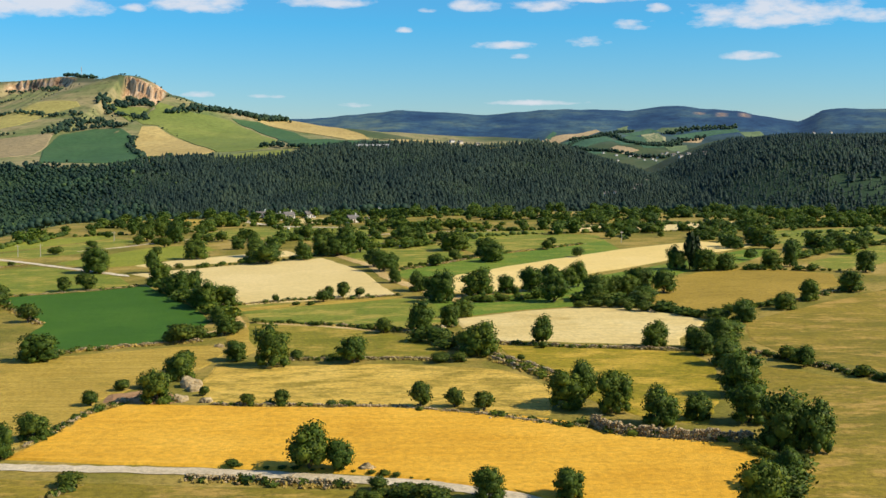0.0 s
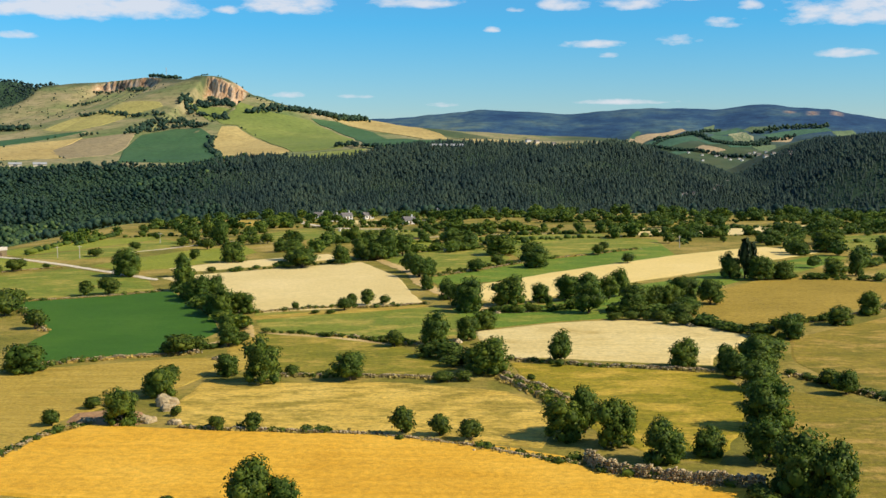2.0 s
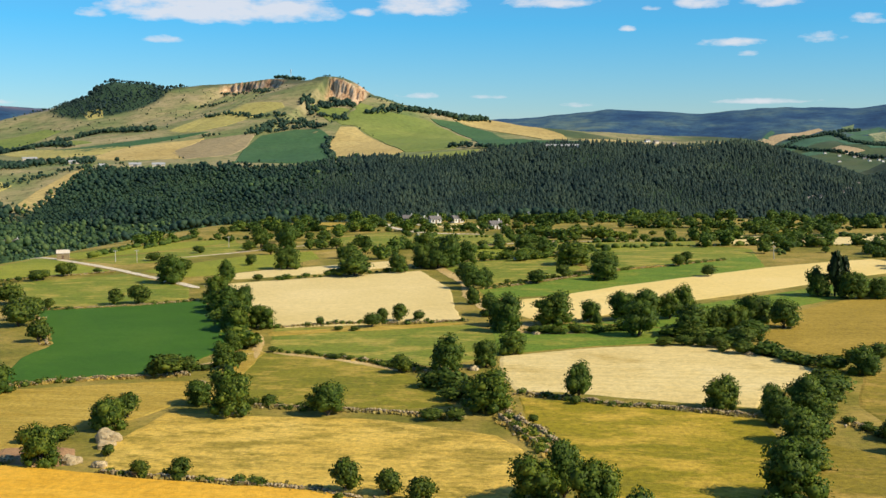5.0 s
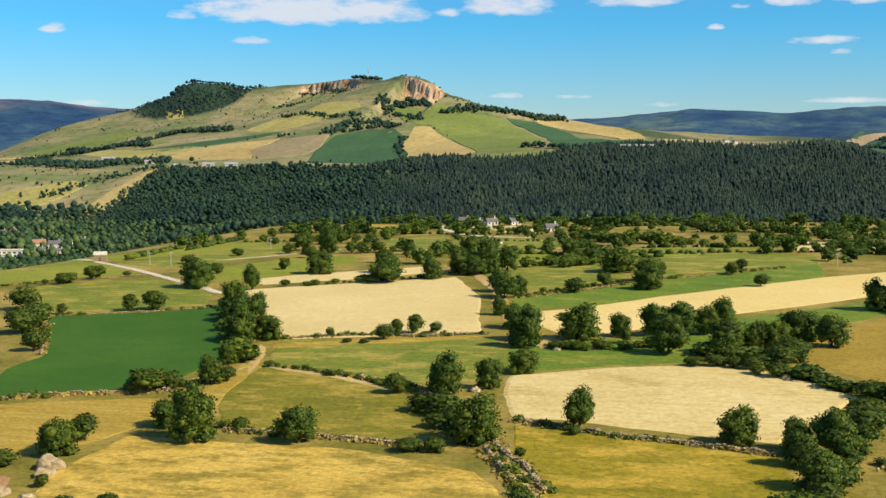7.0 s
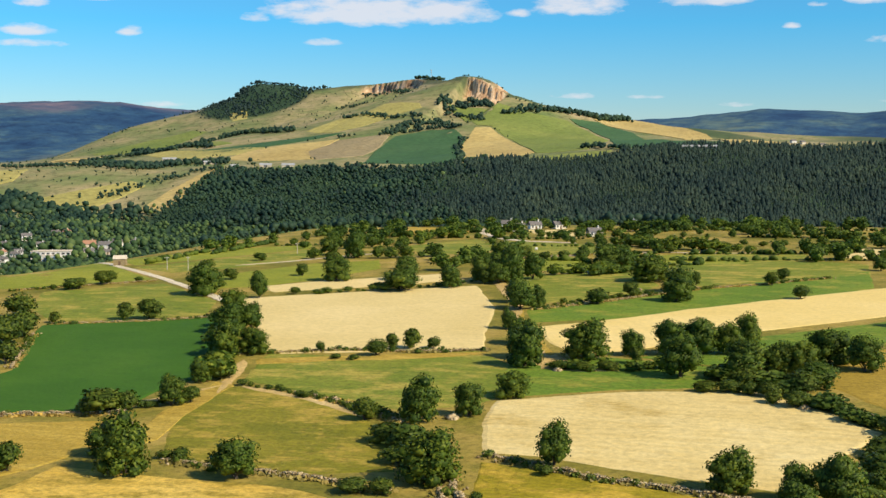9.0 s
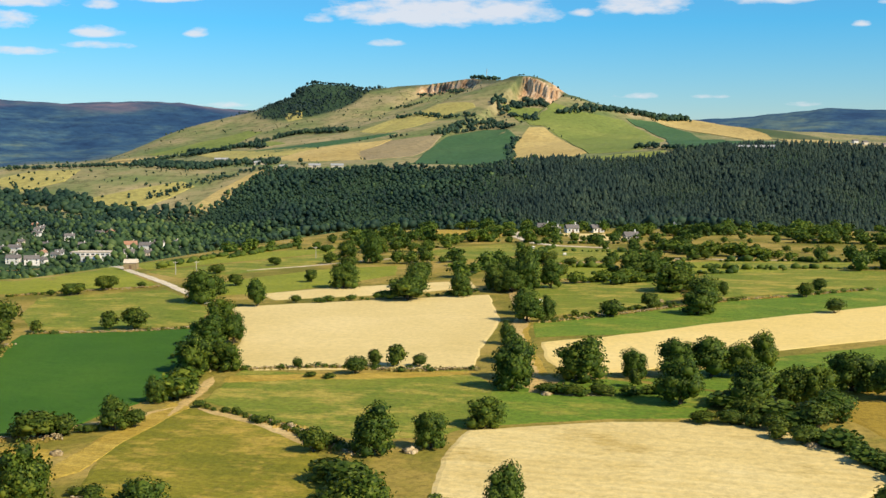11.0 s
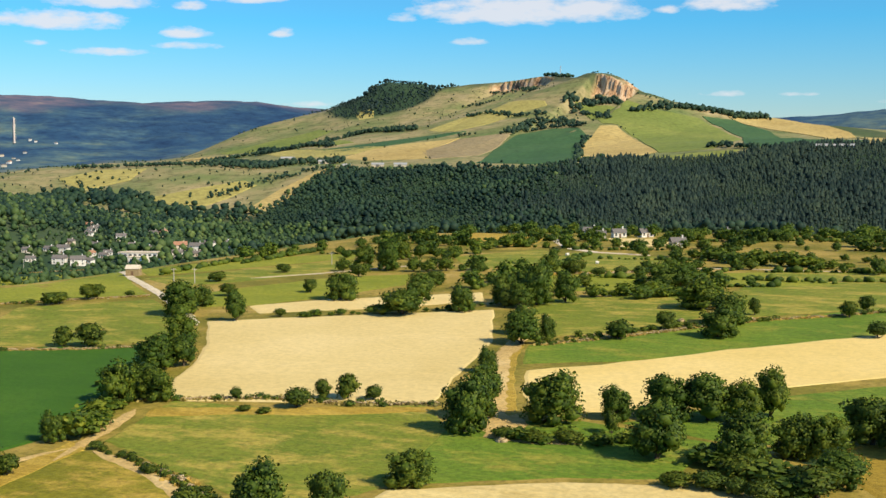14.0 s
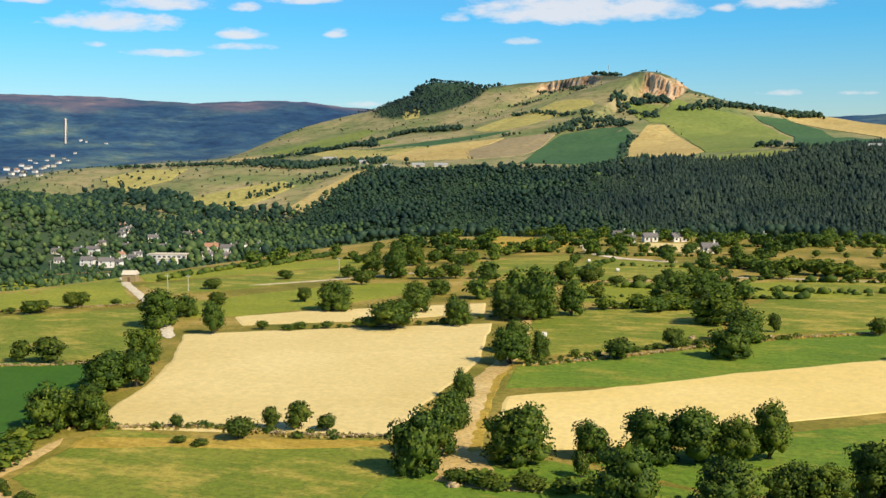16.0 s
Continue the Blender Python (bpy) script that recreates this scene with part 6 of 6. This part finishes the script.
# houses of the village and hamlets
village(VILLAGE[:14], "pale rendered village house with a grey slate roof", "village houses", 2)
village(VILLAGE[14:], "small white village house among valley trees", "village houses", 2)
works_hall(-572, 921, 34, 22)
village([(-125.1, 786.8, 5.0), (-110.2, 757.5, 5.3), (-91.4, 781.8, 6.1), (-55.8, 713.2, 3.7), (-105.1, 776.7, 3.0)], "white rendered house with a plain gable roof", "white houses", 2)
village([(-1926.4, 1894.1, 13.2), (-1875.7, 1877.9, 11.7), (-1982.5, 1997.7, 13.7), (-1834.6, 1890.1, 11.5), (-1975.8, 2040.5, 11.1), (-1806.5, 1804.3, 12.4), (-2067.4, 2151.7, 11.7), (-1758.6, 1791.7, 11.0), (-1336.2, 1461.4, 9.5), (-2093.8, 2193.7, 10.4), (-2210.2, 2328.8, 9.4)], "small white house of a distant town", "distant town", 1)
village([(572.1, 3355.4, 8.6), (593.2, 3331.9, 10.2), (621.0, 3347.0, 10.3), (636.9, 3298.6, 8.4), (659.7, 3305.7, 10.2), (435.5, 2108.4, 5.4), (419.1, 1966.6, 5.1), (425.8, 1938.8, 5.0), (417.3, 1841.2, 4.7), (423.5, 1805.1, 4.7), (559.1, 3095.9, 7.9), (600.3, 3149.0, 8.1), (410.5, 1742.0, 3.6)], "tiny white house of a far hamlet", "far hamlet", 1)
village([(486, 3367, 8), (517, 3426, 8), (519, 3329, 9), (548, 3385, 7), (560, 3334, 9), (580, 3376, 8), (581, 3303, 9), (603, 3336, 8), (620, 3366, 8), (602, 3208, 9), (637, 3305, 8), (659, 3353, 8), (674, 3359, 9), (681, 3315, 8), (705, 3350, 8), (475, 3023, 7)], "tiny white house of a far hillside village", "far hamlet", 1)
village([(197, 1443, 5), (208, 1445, 6), (214, 1450, 5), (225, 1454, 5), (253, 1480, 4), (263, 1494, 4), (281, 1531, 4)], "small pale house in the wooded gorge", "gorge houses", 1)
village([(-2228, 2275, 9), (-2097, 2192, 9), (-2027, 2045, 10), (-1957, 2015, 9), (-1866, 1888, 9), (-2330, 2387, 10), (-2279, 2379, 9), (-2112, 2094, 11), (-2132, 2154, 9), (-1986, 1969, 8), (-2174, 2174, 9), (-2079, 2144, 10), (-2312, 2450, 9), (-2490, 2641, 10), (-2458, 2632, 8), (-2396, 2649, 9)], "pale house of a distant town", "distant town", 1)
village([(17.7, 1739.3, 5.2), (55.9, 1708.8, 6.0), (30.5, 1723.9, 4.3), (1120.4, 3639.2, 11.5), (1191.1, 3605.3, 11.4), (1241.4, 3594.1, 11.5), (1284.2, 3562.8, 9.5)], "lone farmhouse on the far skyline", "far farms", 1)
field("hill_field", [(-918, 1337), (-889, 1400), (-855, 1456), (-823, 1438), (-819, 1371), (-826, 1300), (-865, 1293)], hill_pale, "yellow-green pasture on the scrub slope", 0.9)
field("hill_field", [(-750, 1321), (-766, 1410), (-776, 1505), (-775, 1546), (-741, 1480), (-726, 1389), (-712, 1310)], hill_tan, "bare tan slope beside the forest", 0.9)
field("hill_field", [(-1177, 1438), (-1161, 1516), (-1080, 1515), (-1038, 1431), (-1072, 1377)], hill_pale, "dry pasture on the scrub slope", 0.9)
belt([(-1098, 1339), (-972, 1316), (-871, 1279), (-791, 1278), (-754, 1286)], 50, 8)
belt([(-842, 1364), (-829, 1421), (-815, 1479), (-784, 1546)], 20, 4)
belt([(-1230, 1514), (-1130, 1571), (-965, 1547), (-877, 1567)], 24, 5)
sheds([(-108.0, 1619.9, 35.2), (-82.1, 1623.0, 27.5), (-847.5, 1660.4, 36.2), (-1002.2, 1783.9, 33.9), (-712.6, 1582.1, 25.1), (-676.6, 1583.1, 26.5), (-751.2, 1559.7, 16.7)])
# poles, hut and small stone things
poles([(-599.4, 818.3, 13.9), (-189.8, 503.3, 4.1), (-43.8, 659.6, 4.3), (-42.5, 666.0, 4.3), (-168.5, 579.0, 3.6)])
pylons([(-41.7, 758.2, 7.7)])
poles([(-179.2, 502.0, 5.9), (84.7, 524.6, 4.3)])
hut([(-223.9, 520.2, 4.5)])
boulders([(-51.4, 230.3, 2.7), (-46.2, 218.3, 2.5), (-11.5, 170.1, 2.7), (-59.8, 221.3, 3.5), (-63.2, 219.5, 2.6)])
boulders([(59.7, 325.6, 1.7), (60.8, 321.9, 2.4), (0.2, 298.7, 2.7), (-55.9, 280.9, 2.0)])
big_rocks([(-52.5, 233.5, 4.6, 2.2), (-50.8, 229.5, 3.2, 1.4), (-51.5, 219.5, 3.0, 1.5)])
boulders([(6.4, 474.5, 1.7), (24.0, 481.0, 2.3), (8.8, 346.1, 1.8)])
bales([(-18.5, 515.4, 1.3), (-28.2, 463.3, 1.1), (-87.1, 643.5, 1.4), (-77.1, 613.8, 1.3), (-62.4, 610.5, 1.3), (-64.1, 595.3, 1.1)])
# scattered trees of the small far plots, in broken rows along their edges
def far_rows(seed, rows, joined=False):
    rng = random.Random(seed)
    out = []
    for ax, ay, bx, by in rows:
        for x, y in along([(ax, ay), (bx, by)], 8.5):
            if rng.random() < 0.72:
                w = rng.uniform(3.0, 7.5)
                out.append((round(x + rng.gauss(0, 3), 1), round(y + rng.gauss(0, 3), 1), w, w * rng.uniform(0.6, 0.95)))
    out = open_rows(out)
    if not joined:
        return plant(far_oak, out, "small dark tree among the far plots", "far trees")
    join_trees(out, rng)


def open_rows(rows):
    """Those trees that stand on the plateau and not in the middle of a plot."""
    at = np.array([r[:2] for r in rows])
    free = inside_plateau(at[:, 0], at[:, 1]) > 4
    for corners in PLOTS:
        free &= ~inside(at, corners)
    return [r for r, ok in zip(rows, free) if ok]


far_rows(1, [(-150, 560, -30, 590), (-190, 610, -60, 640), (-120, 650, 40, 660), (-160, 700, 20, 705), (-60, 610, 110, 600), (0, 560, 150, 545), (60, 650, 230, 625)])
far_rows(2, [(-180, 745, 0, 760), (20, 720, 200, 690), (100, 580, 260, 560), (150, 520, 330, 500), (210, 610, 380, 560), (40, 770, 190, 735), (230, 660, 340, 620)])
far_rows(6, [(110, 470, 300, 520), (150, 610, 300, 640), (60, 690, 260, 700), (180, 545, 340, 545), (120, 445, 250, 430), (-190, 690, -60, 690), (-160, 780, 60, 790), (-30, 545, 90, 590)], True)
FAR_EDGES = [(-200, 780, -110, 810), (-60, 800, 60, 800), (-210, 660, -215, 770), (-130, 590, -140, 700), (70, 690, 210, 660), (150, 460, 300, 455), (-90, 700, 40, 735)]
far_rows(3, [*FAR_EDGES, (-90, 540, -110, 640), (30, 540, 20, 640), (130, 500, 160, 640), (230, 480, 260, 600), (-20, 650, -40, 780), (100, 650, 90, 770), (180, 440, 330, 420)], True)


def far_hedges():
    """Low thorn hedges that edge the far plots, joined."""
    rng = np.random.default_rng(21)
    spots, trees = [], []
    for x0, y0, long, turn in [(rng.uniform(-220, 300), rng.uniform(520, 800), rng.uniform(40, 130), rng.choice([8, 14, -6, 95, 80])) for _ in range(64)]:
        for d in np.arange(0, long, 7.5):
            if rng.random() < 0.5:
                w = rng.uniform(3.2, 8.0)
                trees.append((x0 + d * math.cos(radians(turn)) + rng.normal(0, 1.5), y0 + d * math.sin(radians(turn)) + rng.normal(0, 1.5), w, w * rng.uniform(0.65, 1.0)))
        for d in np.arange(0, long, 2.6):
            spots.append((x0 + d * math.cos(radians(turn)) + rng.normal(0, 0.9), y0 + d * math.sin(radians(turn)) + rng.normal(0, 0.9)))
    xy = np.array(spots)
    xy = xy[inside_plateau(xy[:, 0], xy[:, 1]) > 3]
    join_trees(open_rows(trees), random.Random(5))
    n = len(xy)
    s = rng.uniform(0.7, 2.0, n) * (0.6 + 0.5 * np.sin(xy[:, 0] * 0.11) ** 2)
    V = BALL_V[None] * (1 + rng.uniform(-0.4, 0.3, (n, 12, 1))) * s[:, None, None] * np.array([1.2, 1.2, 0.8])
    V = V + np.stack([xy[:, 0], xy[:, 1], height(xy[:, 0], xy[:, 1]) + s * 0.5], 1)[:, None]
    F = BALL_F[None] + (np.arange(n) * 12)[:, None, None]
    tagged(mesh_part("far_hedge", arrays_mesh("far_hedge", V.reshape(-1, 3), F.reshape(-1, 3)), bush_leaf, None, "low thorn hedges between the far plots"), category="hedge", kind="stuff")


far_hedges()
mast(-870, 2755, 26)


def penstock(points):
    """A pale pipe line that runs straight down the far hillside, on low saddles."""
    ob = new("penstock")
    line = along(points, 24.0)
    for (ax, ay), (bx, by) in zip(line, line[1:]):
        bm = bmesh.new()
        limb(bm, (ax, ay, level(ax, ay) + 4), (bx, by, level(bx, by) + 4), 2.0, 2.0, 8)
        part("pipe", bm, roof_pale, ob)
        boxes("saddle", [(ax - 4, ax + 4, ay - 3, ay + 3, level(ax, ay) - 2, level(ax, ay) + 1.5)], cream_render, ob)
    tagged(ob, "pale pipe line running down a far hillside", "penstock")


roof_pale = plain("roof_pale", (0.62, 0.52, 0.46), (0.74, 0.66, 0.58), 0.2, 0.7, 0.02)
penstock([(-2721, 2797), (-2492, 2582)])
